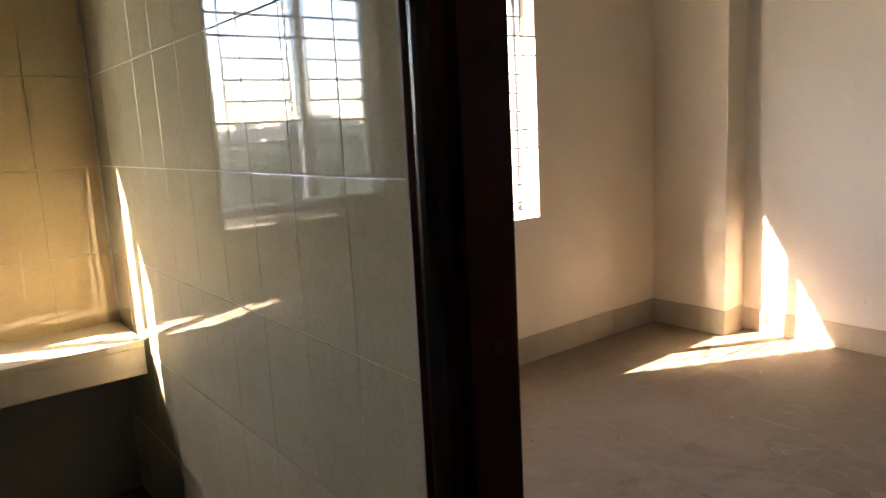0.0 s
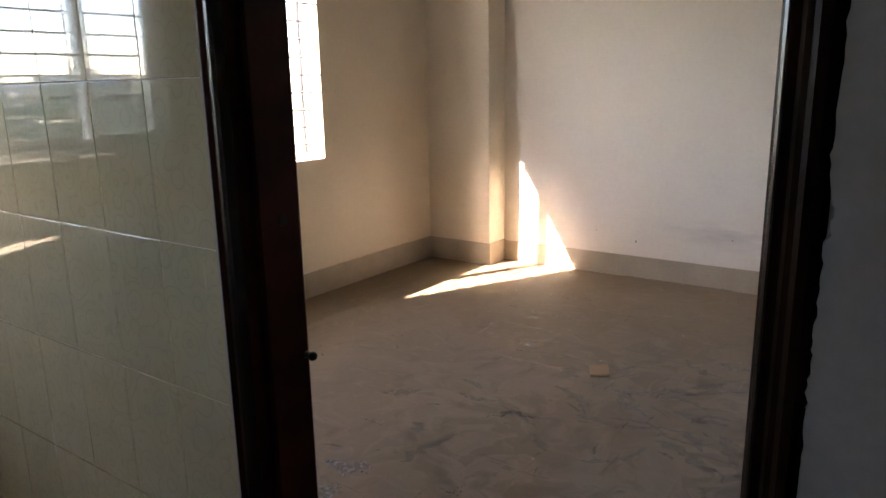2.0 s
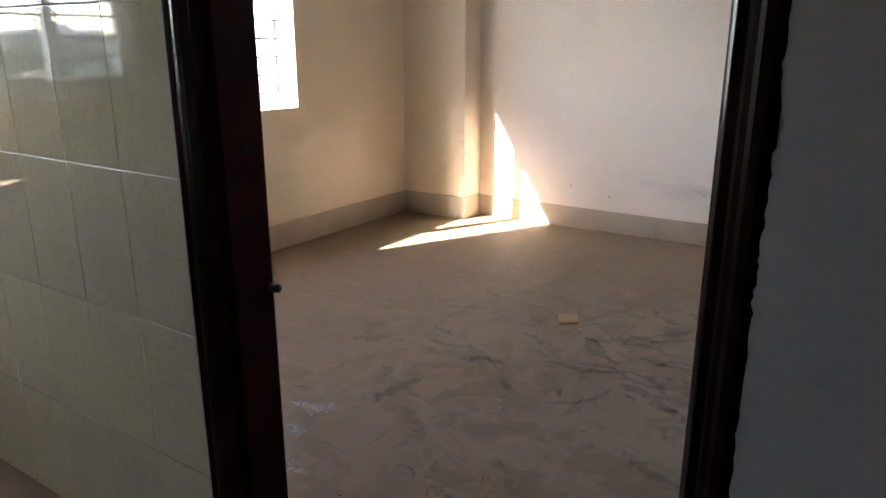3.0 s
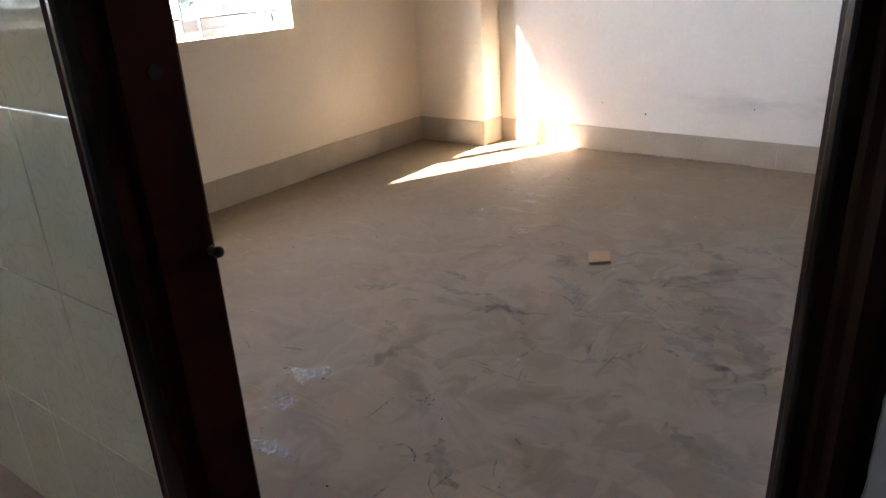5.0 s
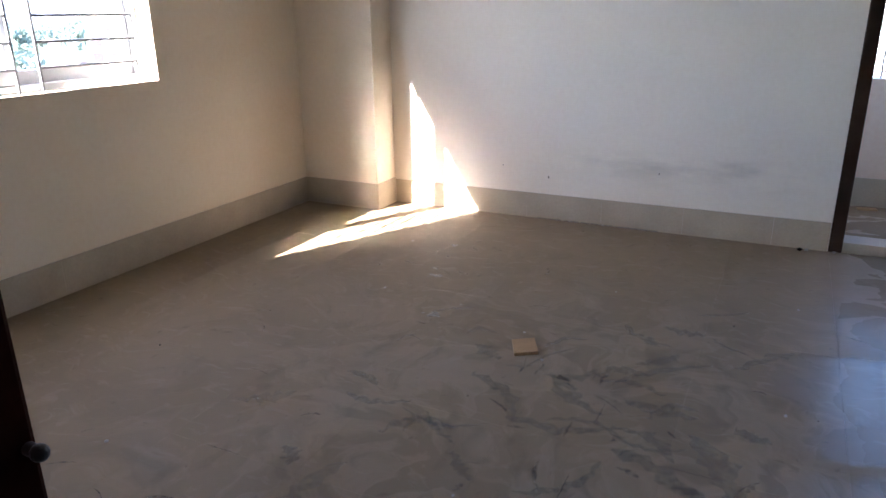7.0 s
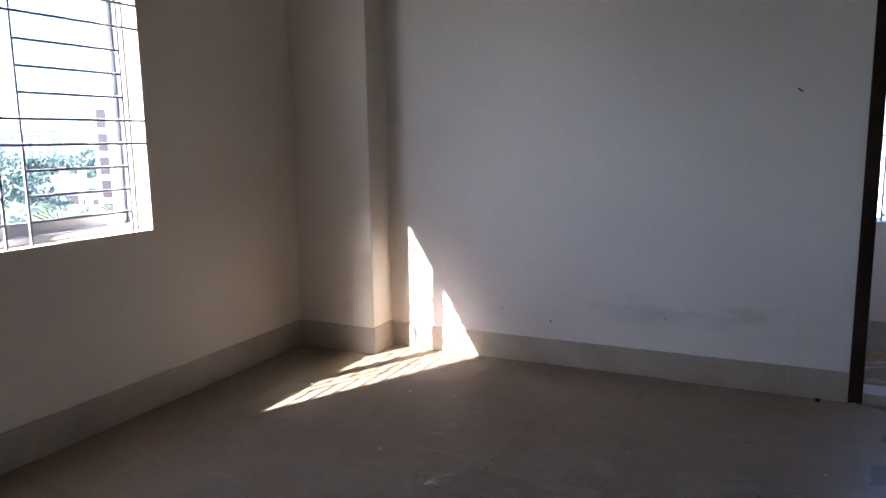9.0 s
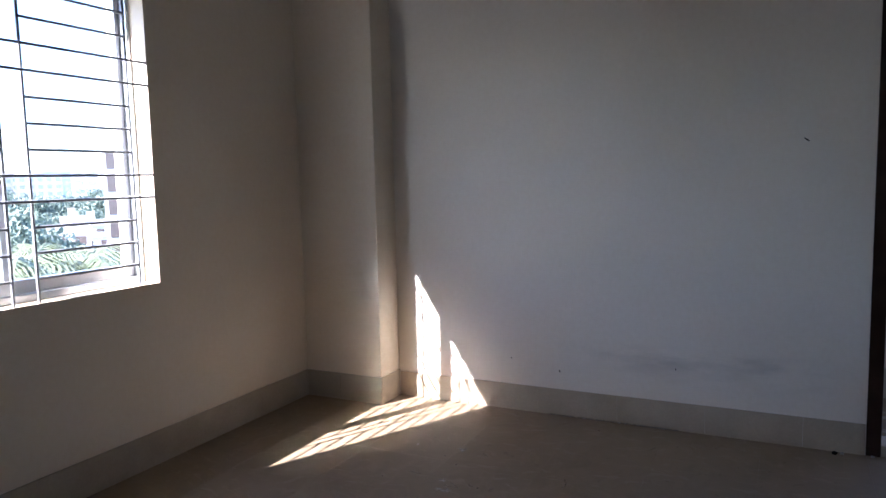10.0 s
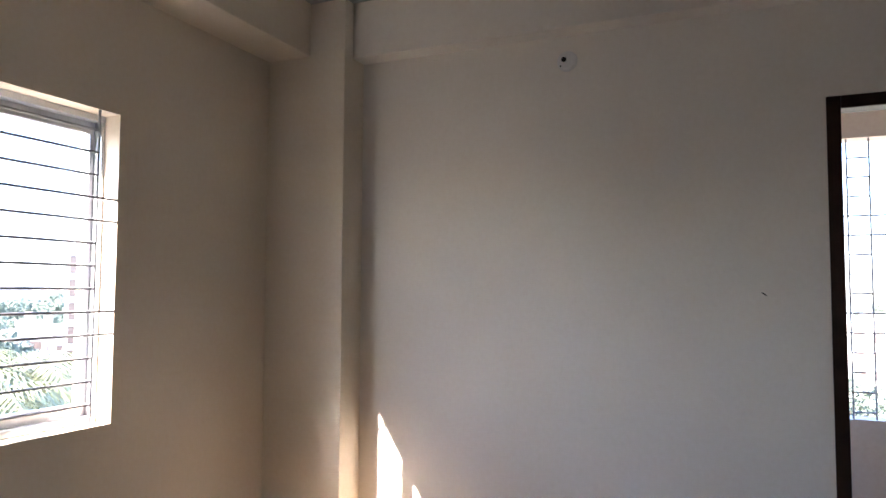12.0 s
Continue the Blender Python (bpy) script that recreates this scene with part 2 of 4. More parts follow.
wall_window = structure("wall_window", slab([0.15, WY0, WY1, L], [0, WZ0, WZ1, H], [(1, 1)], -0.23, 0.0, "x"), bounce_warm_paint, "cream plaster wall with a deep window opening, warm bounce light in its colour", "wall")
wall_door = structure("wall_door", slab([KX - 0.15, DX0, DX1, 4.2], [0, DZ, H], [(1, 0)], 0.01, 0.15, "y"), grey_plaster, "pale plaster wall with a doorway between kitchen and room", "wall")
wall_far = structure("wall_far", slab([-0.23, EX0, EX1, 4.2], [0, EZ, H], [(1, 0)], L, L + 0.13, "y"), far_paint, "cream painted plaster wall with faint grey damp stains", "wall")
wall_end = structure("wall_end", slab([0.15, L], [0, H], [], 4.2, 4.33, "x"), paint, "plain cream painted plaster wall", "wall")
wall_kitchen_window = structure("wall_kitchen_window", slab([-2.75, KY0, KY1, 0.0], [KF, KZ0, KZ1, H], [(1, 1)], KX - 0.15, KX, "x"), cement, "bare grey kitchen wall with a barred window", "wall")
wall_kitchen_back = structure("wall_kitchen_back", slab([KX - 0.15, 4.33], [KF, H], [], -2.88, -2.75, "y"), cement, "plain bare grey plaster wall", "wall")
wall_kitchen_end = structure("wall_kitchen_end", slab([-2.75, 0.0], [KF, H], [], 4.2, 4.33, "x"), cement, "plain bare grey plaster wall", "wall")
floor = structure("floor", block(KX - 0.15, 4.33, 0.013, L + 0.13, -0.31, -0.004), dark_grout, "dusty beige tiled floor smeared with cement", "floor")
kitchen_floor = structure("kitchen_floor", block(KX - 0.15, 4.33, -2.88, 0.012, -0.31, KF - 0.004), dark_grout, "dusty beige tiled kitchen floor, one step down", "floor")
ceiling = structure("ceiling", block(KX - 0.15, 4.33, -2.88, VY + 0.13, H, H + 0.14), ceiling_paint, "plain plastered ceiling, greyed to weaken its bounce light", "ceiling")
column = structure("column", block(0.0, 0.484, 3.02, L, 0, H, 0.006), bounce_warm_paint, "square cream concrete column in the corner, warm bounce light in its colour", "column")
beam_1 = structure("beam_1", block(0.0, 0.268, 0.15, 3.02, 2.59, H, 0.006), bounce_warm_paint, "cream ceiling beam over the window wall, warm bounce light in its colour", "beam")
beam_2 = structure("beam_2", block(0.484, 4.2, 3.1, L, 2.575, H, 0.006), paint, "cream painted ceiling beam over the far wall", "beam")

# veranda
veranda_floor = structure("veranda_floor", block(1.6, 4.33, L + 0.13, VY + 0.13, -0.16, 0.05), floor_tile, "raised dusty tiled veranda floor", "floor")
threshold = structure("threshold", block(EX0, EX1, L, L + 0.13, 0.0, 0.05, 0.004), skirting_tile, "raised beige tiled door sill", "threshold")
wall_veranda = structure("wall_veranda", slab([1.6, 2.3, 4.1, 4.33], [0.05, 0.705, 2.115, H], [(1, 1)], VY, VY + 0.13, "y"), peach_paint, "pale painted veranda parapet under a barred opening", "wall")
wall_veranda_end = structure("wall_veranda_end", slab([L + 0.13, VY], [0.05, H], [], 1.47, 1.6, "x"), peach_paint, "plain painted veranda end wall", "wall")
wall_veranda_side = structure("wall_veranda_side", slab([L + 0.13, VY], [0.05, H], [], 4.33, 4.46, "x"), peach_paint, "plain painted veranda end wall", "wall")


# ---- windows ----
def rod(bm, a, b, r, n=8):
    a, b = Vector(a), Vector(b)
    d = b - a
    bmesh.ops.create_cone(bm, cap_ends=True, segments=n, radius1=r, radius2=r, depth=d.length, matrix=Matrix.Translation((a + b) / 2) @ d.to_track_quat("Z", "Y").to_matrix().to_4x4())
    return bm


def window(name, xin, y0, y1, z0, z1, mid, back=0.165, stile=0.065):
    """A two-leaf aluminium sliding window set back in a wall whose inner face is at xin."""
    w = thing(name, "aluminium sliding window with clear glass and a white sill", "window", (xin, (y0 + y1) / 2, z0), kind="structure")
    w.location = (0, 0, 0)
    xo, xi = xin - back, xin - back + 0.08
    fr = 0.028
    part("window_frame", block(xo, xi, y0, y1, z0, z0 + fr, 0.003), aluminium, w)
    part("window_frame", block(xo, xi, y0, y1, z1 - fr, z1, 0.003), aluminium, w)
    side = 0.018
    part("window_frame", block(xo, xi, y0, y0 + side, z0 + fr, z1 - fr, 0.003), aluminium, w)
    part("window_frame", block(xo, xi, y1 - side, y1, z0 + fr, z1 - fr, 0.003), aluminium, w)
    for a, b, x in ((y0 + side, mid + stile, xi - 0.025), (mid - stile, y1 - side, xo + 0.025)):
        s = 0.05
        zl, zh = z0 + fr, z1 - fr
        bm = block(x - 0.013, x + 0.013, a, b, zl, zl + s, 0.002)
        block(x - 0.013, x + 0.013, a, b, zh - s, zh, 0.002, bm)
        sa, sb = (0.022, 2 * stile) if a < mid - 0.1 else (2 * stile, 0.022)
        block(x - 0.013, x + 0.013, a, a + sa, zl + s, zh - s, 0.002, bm)
        block(x - 0.013, x + 0.013, b - sb, b, zl + s, zh - s, 0.002, bm)
        sash = part("sash", bm, aluminium, w)
        pane = part("pane", block(x - 0.0025, x + 0.0025, a + sa, b - sb, zl + s, zh - s), glass, sash)
        pane.visible_shadow = False
    return w


def grille_x(x, y0, y1, z0, z1, ys, step, longs, low):
    """A grille of round bars: uprights in ys, short bars within each bay, long bars out to the jambs."""
    g = thing("window_grille", "white enamelled steel window grille of thin round bars, coloured darker as backlit", "window grille")
    for y in ys:
        part("upright_bar", rod(bmesh.new(), (x, y, z0), (x, y, z1), 0.006), bar_paint, g)
    k, z = 0, low
    while z < z1 - 0.03:
        if k in longs:
            part("long_bar", rod(bmesh.new(), (x + 0.009, y0, z), (x + 0.009, y1, z), 0.0055), bar_paint, g)
        else:
            for a, b in zip(ys[::2], ys[1::2]):
                part("cross_bar", rod(bmesh.new(), (x + 0.002, a, z), (x + 0.002, b, z), 0.0055), bar_paint, g)
        z, k = z + step, k + 1
    return g


window_1 = window("window_1", 0.0, WY0, WY1, WZ0, WZ1, 1.445, stile=0.019)
grille_x(-0.012, WY0, WY1, WZ0, WZ1, [0.955, 1.402, 1.496, 1.938], 0.0925, (3, 4, 8, 9), 0.869)
# unseen overhang, added and sized to cap the sun sliver on the tiles
sunshade = structure("sunshade", block(KX - 0.23, KX - 0.15, -1.52, -0.27, 2.0, 2.08, 0.004), cement, "unseen grey slab added over the kitchen window to trim the sun", "sunshade")
window_2 = window("window_2", KX, KY0, KY1, KZ0, KZ1, -0.94, 0.135, 0.019)
grille_x(KX - 0.02, KY0, KY1, KZ0, KZ1, [-1.25, -0.945, -0.85, -0.535], 0.0925, (3, 4, 8, 9), 0.966)

veranda_grille = thing("veranda_grille", "white enamelled steel veranda grille of thin round bars, coloured darker as backlit", "grille")
vxs = [2.38 + 0.1 * i for i in range(17)]
for i, x in enumerate(vxs):
    part("upright_bar", rod(bmesh.new(), (x, VY + 0.03, 0.705), (x, VY + 0.03, 2.115), 0.005), bar_paint, veranda_grille)
for k in range(14):
    z = 0.737 + 0.0985 * k
    if k in (4, 5, 9, 10):
        part("long_bar", rod(bmesh.new(), (2.3, VY + 0.038, z), (4.1, VY + 0.038, z), 0.005), bar_paint, veranda_grille)
    else:
        for a, b in zip(vxs[1::2], vxs[2::2]):
            part("cross_bar", rod(bmesh.new(), (a, VY + 0.032, z), (b, VY + 0.032, z), 0.0045), bar_paint, veranda_grille)


# ---- door frames ----
def profile_post(points, z0, z1):
    """An upright post whose plan is the closed outline given."""
    bm = bmesh.new()
    f = bm.faces.new([bm.verts.new((x, y, z0)) for x, y in points])
    up = bmesh.ops.extrude_face_region(bm, geom=[f])
    bmesh.ops.translate(bm, verts=[v for v in up["geom"] if isinstance(v, bmesh.types.BMVert)], vec=(0, 0, z1 - z0))
    bmesh.ops.recalc_face_normals(bm, faces=bm.faces)
    return bm


def jamb(x, s):
    """Plan of a rebated jamb with a rounded moulding; x: outer side, s: which way the opening lies."""
    pts = [(0, -0.002), (0.006, -0.010), (0.014, -0.014), (0.026, -0.012), (0.034, -0.003), (0.042, 0.0), (0.048, 0.007), (0.060, 0.007), (0.060, 0.032), (0.072, 0.036), (0.077, 0.043), (0.077, 0.143), (0.073, 0.149), (0, 0.149)]
    return [(x + s * a, b) for a, b in pts]


door_1 = thing("door_1", "dark varnished wooden door frame, no leaf hung", "door frame", kind="structure")
left_jamb = part("jamb", profile_post(jamb(DX0, 1), KF, DZ), wood, door_1)
right_jamb = part("jamb", profile_post([(DX1 - 0.073 * (a - DX0) / 0.077, b + 0.006) for a, b in jamb(DX0, 1)], KF, DZ), right_jamb_wood, door_1, "blackish brown varnished jamb")
BEAD = [(0.003, -0.004), (0.006, -0.013), (0.012, -0.018), (0.020, -0.0185), (0.028, -0.015), (0.033, -0.007), (0.036, 0.001)]
part("moulding", profile_post([(DX0 + 0.025 + 1.1 * a, b) for a, b in BEAD], KF, DZ), gloss_wood, left_jamb, "glossy rounded moulding")
part("moulding", profile_post([(DX1 - 0.0725 + 0.75 * a, b + 0.0525) for a, b in BEAD], KF, DZ), gloss_wood, right_jamb, "glossy rounded moulding")
# strip laid over the inner face, its colour carrying the bounce light
part("inner_face", block(DX1 - 0.0765, DX1 - 0.0705, 0.118, 0.1565, 0.0, DZ - 0.08, 0.001), lit_raw_wood, right_jamb, "bare wood inner edge, bounce light put into its orange-brown")
part("head", block(DX0 + 0.077, DX1 - 0.073, -0.006, 0.149, DZ - 0.077, DZ, 0.006), wood, door_1)

door_2 = thing("door_2", "dark varnished wooden door frame to the veranda", "door frame", kind="structure")
for x, s in ((EX0, 1), (EX1, -1)):
    a, b = sorted((x, x + s * 0.055))
    part("jamb", block(a, b, L - 0.006, L + 0.1, 0.0 if s > 0 else 0.05, EZ, 0.005), brown_wood, door_2)
part("head", block(EX0 + 0.055, EX1 - 0.055, L - 0.006, L + 0.1, EZ - 0.055, EZ, 0.005), brown_wood, door_2)

structure("plaster_strip", block(1.7125, DX0 + 0.0265, -0.006, 0.0026, KF, DZ, 0.002), grey_plaster, "thin plaster fillet between wall tiles and door jamb", "plaster")

# ---- kitchen counter ----
counter = thing("counter", "low beige polished cooking slab built against tiled wall", "counter")
part("top_slab", block(KX + 0.014, 0.006, -2.7, -0.012, 0.545, 0.572, 0.005), counter_stone, counter)
part("front_edge", block(-0.05, 0.0, -2.7, -0.012, 0.442, 0.545, 0.003), counter_stone, counter, "plain beige front edge")
part("support_wall", block(KX + 0.014, -0.06, -2.7, -2.58, KF, 0.545, 0.003), cement, counter, "rough grey cement support")


# ---- skirting ----
def run_of_tiles(name, start, way, length, piece, inward, parent, high=0.15):
    """Skirting tiles butted along a wall, each a piece of its own."""
    start, way, inward = Vector(start), Vector(way), Vector(inward)
    k, at = 0, 0.0
    while at < length - 0.01:
        a, b = at, min(at + piece, length)
        p, q = start + way * (a + 0.0003), start + way * (b - 0.0003) + inward * 0.007
        bm = block(min(p.x, q.x), max(p.x, q.x), min(p.y, q.y), max(p.y, q.y), p.z, p.z + high, 0.0012)
        part(name, bm, skirting_tile, parent)
        at, k = b, k + 1


baseboard = thing("baseboard", "beige glazed skirting tiles round the room", "baseboard", kind="structure")
run_of_tiles("skirting_tile", (0, 3.02, 0), (0, -1, 0), 2.87, 0.4, (1, 0, 0), baseboard, 0.146)
run_of_tiles("skirting_tile", (0.491, 3.02, 0), (-1, 0, 0), 0.484, 0.2667, (0, -1, 0), baseboard, 0.146)
run_of_tiles("skirting_tile", (0.484, 3.02, 0), (0, 1, 0), 0.193, 0.4, (1, 0, 0), baseboard, 0.146)
run_of_tiles("skirting_tile", (0.491, L, 0), (1, 0, 0), EX0 - 0.491 - 0.003, 0.4, (0, -1, 0), baseboard, 0.134)
run_of_tiles("skirting_tile", (EX1 + 0.003, L, 0), (1, 0, 0), 4.2 - EX1 - 0.003, 0.4, (0, -1, 0), baseboard)
run_of_tiles("skirting_tile", (0.007, 0.15, 0), (1, 0, 0), 1.71, 0.4, (0, 1, 0), baseboard)
run_of_tiles("skirting_tile", (1.6, VY, 0.05), (1, 0, 0), 2.73, 0.4, (0, -1, 0), baseboard)

# ---- room fixtures and litter ----
paper = material("tan_cardboard", (0.34, 0.215, 0.105), 0.8, scale=20, fine=200, bump=0.15)
white_plastic = material("white_plastic", (0.72, 0.71, 0.68), 0.4, scale=30, fine=200, bump=0.03)
# flat black: painted darkness of the holes, also real dirt crumbs
hole_and_dirt_black = material("black_for_holes_and_dirt", (0.012, 0.011, 0.01), 0.6, scale=40, fine=200, bump=0.1)
lime = material("dried_white_lime_splash", (0.44, 0.41, 0.39), 0.35, other=(0.30, 0.265, 0.235), scale=42, fine=220, bump=0.4)


def thin_film(m, low, high, most):
    """Breaks a dried film up into flecks that let the tile below show through."""
    n, l = m.node_tree.nodes, m.node_tree.links
    co, t, r = n.new("ShaderNodeTexCoord"), n.new("ShaderNodeTexNoise"), n.new("ShaderNodeMapRange")
    t.inputs["Scale"].default_value, t.inputs["Detail"].default_value = 55, 8
    for key, value in (("From Min", low), ("From Max", high), ("To Max", most)):
        r.inputs[key].default_value = value
    clear, mix = n.new("ShaderNodeBsdfTransparent"), n.new("ShaderNodeMixShader")
    l.new(co.outputs["Object"], t.inputs["Vector"])
    l.new(t.outputs["Fac"], r.inputs["Value"])
    l.new(r.outputs[0], mix.inputs[0])
    l.new(clear.outputs[0], mix.inputs[1])
    l.new(n["Principled BSDF"].outputs[0], mix.inputs[2])
    l.new(mix.outputs[0], n["Material Output"].inputs["Surface"])


lump = lime.copy()
lump.name = "dried_white_plaster"
thin_film(lime, 0.32, 0.66, 0.85)
lime.node_tree.nodes["Principled BSDF"].inputs["Specular IOR Level"].default_value = 0.15
hole_and_dirt_black.node_tree.nodes["Principled BSDF"].inputs["Specular IOR Level"].default_value = 0.05
steel = material("dull_dark_steel", (0.03, 0.026, 0.024), 0.5, 0.3, scale=30, fine=200, bump=0.1)

outlet = thing("ceiling_fan_outlet", "round white wall light cover plate with a black cable hole", "outlet plate")
bm = bmesh.new()
bmesh.ops.create_cone(bm, cap_ends=True, segments=40, radius1=0.052, radius2=0.044, depth=0.022, matrix=Matrix.Translation((1.625, L - 0.011, 2.449)) @ Matrix.Rotation(radians(90), 4, "X"))
bmesh.ops.bevel(bm, geom=[e for e in bm.edges if len(e.link_faces) == 2 and e.calc_face_angle() > 0.6], offset=0.004, segments=3, affect="EDGES")
part("cover", bm, white_plastic, outlet)
bm = bmesh.new()
bmesh.ops.create_cone(bm, cap_ends=True, segments=20, radius1=0.013, radius2=0.010, depth=0.012, matrix=Matrix.Translation((1.612, L - 0.026, 2.455)) @ Matrix.Rotation(radians(90), 4, "X"))
part("cable_hole", bm, hole_and_dirt_black, outlet, "black plug standing for the dark inside of the cable hole")
bm = bmesh.new()
bmesh.ops.create_uvsphere(bm, u_segments=10, v_segments=6, radius=0.004, matrix=Matrix.Translation((1.596, L - 0.023, 2.424)))
part("screw", bm, steel, outlet)

card = thing("cardboard_scrap", "small tan scrap of card lying on the dusty floor", "scrap")
bm = block(-0.0385, 0.0385, -0.050, 0.050, 0.0, 0.011, 0.001)
for v in bm.verts:
    v.co.x += 0.06 * v.co.y
    v.co.z += 0.004 * (v.co.x / 0.0385 > 0.5)
part("sheet", bm, paper, card)
card.matrix_world = pose(1.811, 1.731, 0.0003, 0, 0, 29)


def splash(name, x, y, size, seed, label, mat, thick=0.0007):
    """A dried splash with a lobed, uneven outline and drops thrown round it."""
    rng = random.Random(seed)
    ob = thing(name, label, "splash", (x, y, 0.0004), "dried splashes on the floor")
    blobs = [(0, 0, size)] + [(rng.gauss(0, size * 0.9), rng.gauss(0, size * 0.9), size * rng.uniform(0.05, 0.25)) for _ in range(7)]
    for k, (bx, by, r) in enumerate(blobs):
        bm = bmesh.new()
        n = 26
        ph = [rng.uniform(0, 6.3) for _ in range(4)]
        ring = []
        for i in range(n):
            a = 2 * math.pi * i / n
            rr = r * (1 + 0.3 * math.sin(2 * a + ph[0]) + 0.26 * math.sin(3 * a + ph[1]) + 0.2 * math.sin(5 * a + ph[2]) + 0.14 * math.sin(9 * a + ph[3]))
            ring.append((bx + rr * math.cos(a) * 1.25, by + rr * math.sin(a) * 0.8))
        h = thick * (1.0 if k == 0 else 0.7) + 0.0001 * k
        low = [bm.verts.new((px, py, 0)) for px, py in ring]
        top = [bm.verts.new((bx + (px - bx) * 0.8, by + (py - by) * 0.8, h)) for px, py in ring]
        bm.faces.new(top)
        for i in range(n):
            bm.faces.new([low[i], low[(i + 1) % n], top[(i + 1) % n], top[i]])
        bmesh.ops.recalc_face_normals(bm, faces=bm.faces)
        part("puddle" if k == 0 else "drop", bm, mat, ob)
    return ob


splash("lime_splash", 1.446, 0.598, 0.046, 3, "dried white lime splash on the floor tiles", lime)
splash("lime_splash", 1.603, 0.315, 0.040, 8, "dried white lime splash on the floor tiles", lime)
splash("lime_splash", 1.498, 0.465, 0.030, 18, "small dried white lime splash on the floor", lime)
splash("lime_splash", 1.242, 2.217, 0.020, 5, "small dried white lime splash on the floor", lime)
splash("lime_splash", 1.145, 2.614, 0.016, 6, "small dried white lime splash on the floor", lime)
splash("lime_splash", 1.418, 1.853, 0.022, 9, "small dried white lime splash on the floor", lime)
splash("lime_splash", 1.205, 2.294, 0.010, 12, "small dried white lime splash on the floor", lime)

scuff_black = material("black_rubbed_dirt", (0.085, 0.068, 0.055), 0.8, other=(0.13, 0.105, 0.085), scale=40, fine=250, bump=0.2, contrast=(0.3, 0.6))
scuff_grey = material("grey_rubbed_dirt", (0.14, 0.116, 0.093), 0.8, other=(0.18, 0.15, 0.12), scale=40, fine=250, bump=0.2, contrast=(0.3, 0.6))
thin_film(scuff_black, 0.3, 0.68, 0.75)
thin_film(scuff_grey, 0.35, 0.68, 0.7)


def scuff(x0, y0, x1, y1, width, bend, mat, seed):
    """A thin rubbed streak of dirt from one point to another, bowed and uneven in width."""
    r = random.Random(seed)
    a, b = Vector((x0, y0, 0)), Vector((x1, y1, 0))
    d = b - a
    side = Vector((-d.y, d.x, 0)).normalized()
    bm, left, right = bmesh.new(), [], []
    n = 14
    for i in range(n + 1):
        u = i / n
        c = d * u + side * (bend * math.sin(math.pi * u) + r.gauss(0, width * 0.15))
        w = width * (0.12 + math.sin(math.pi * u) ** 0.6 * r.uniform(0.35, 1.0)) / 2
        left.append(bm.verts.new(c + side * w))
        right.append(bm.verts.new(c - side * w))
    for i in range(n):
        bm.faces.new([left[i], right[i], right[i + 1], left[i + 1]])
    bmesh.ops.recalc_face_normals(bm, faces=bm.faces)
    if bm.faces[:][0].normal.z < 0:
        bmesh.ops.reverse_faces(bm, faces=bm.faces[:])
    ob = tagged(part("scuff_mark", bm, mat), "thin dark scuff of dirt rubbed into the floor", "scuff mark", "scuffs on the floor")
    ob.location = (x0, y0, 0.0005)
    return ob


scuff(1.857, 0.479, 1.880, 0.500, 0.007, 0.004, scuff_black, 1)
scuff(1.880, 0.500, 1.934, 0.460, 0.008, 0.010, scuff_black, 2)
scuff(1.940, 0.284, 1.936, 0.369, 0.009, 0.008, scuff_grey, 3)
scuff(2.020, 0.406, 2.027, 0.477, 0.005, 0.0, scuff_grey, 4)
scuff(1.775, 0.894, 1.877, 0.895, 0.004, 0.0, scuff_black, 5)
scuff(1.970, 0.864, 1.947, 0.937, 0.006, 0.003, scuff_grey, 6)
scuff(1.980, 0.882, 2.010, 0.887, 0.006, 0.0, scuff_black, 7)
scuff(1.912, 0.978, 1.917, 1.014, 0.016, 0.004, scuff_grey, 8)
scuff(2.113, 0.514, 2.085, 0.575, 0.007, 0.004, scuff_grey, 9)
scuff(2.082, 0.658, 2.108, 0.639, 0.009, 0.0, scuff_grey, 10)
scuff(2.091, 1.600, 2.114, 1.680, 0.014, 0.012, scuff_black, 11)
scuff(2.073, 1.296, 2.077, 1.376, 0.009, 0.003, scuff_black, 12)
scuff(1.824, 1.392, 1.910, 1.334, 0.012, 0.008, scuff_black, 13)
scuff(1.921, 1.283, 1.971, 1.294, 0.010, 0.0, scuff_black, 14)
scuff(1.466, 0.513, 1.588, 0.509, 0.003, 0.002, scuff_black, 15)
scuff(2.085, 1.061, 2.048, 1.173, 0.012, 0.012, scuff_grey, 16)
scuff(2.227, 1.228, 2.284, 1.204, 0.018, 0.006, scuff_grey, 17)
scuff(2.486, 1.173, 2.517, 1.184, 0.008, 0.0, scuff_black, 18)
scuff(2.509, 1.185, 2.524, 1.133, 0.010, 0.0, scuff_black, 19)
scuff(2.498, 1.203, 2.541, 1.307, 0.022, 0.010, scuff_grey, 20)
scuff(2.311, 1.435, 2.336, 1.411, 0.012, 0.0, scuff_black, 21)
scuff(2.110, 1.529, 2.188, 1.465, 0.006, 0.006, scuff_grey, 22)
# pale cement slurry dragged about in broad strokes
slurry = material("dried_cement_slurry", (0.31, 0.25, 0.168), 0.7, other=(0.26, 0.207, 0.138), scale=14, fine=160, bump=0.15)
thin_film(slurry, 0.25, 0.75, 0.6)
for dull in (slurry, scuff_black, scuff_grey):
    dull.node_tree.nodes["Principled BSDF"].inputs["Specular IOR Level"].default_value = 0.08


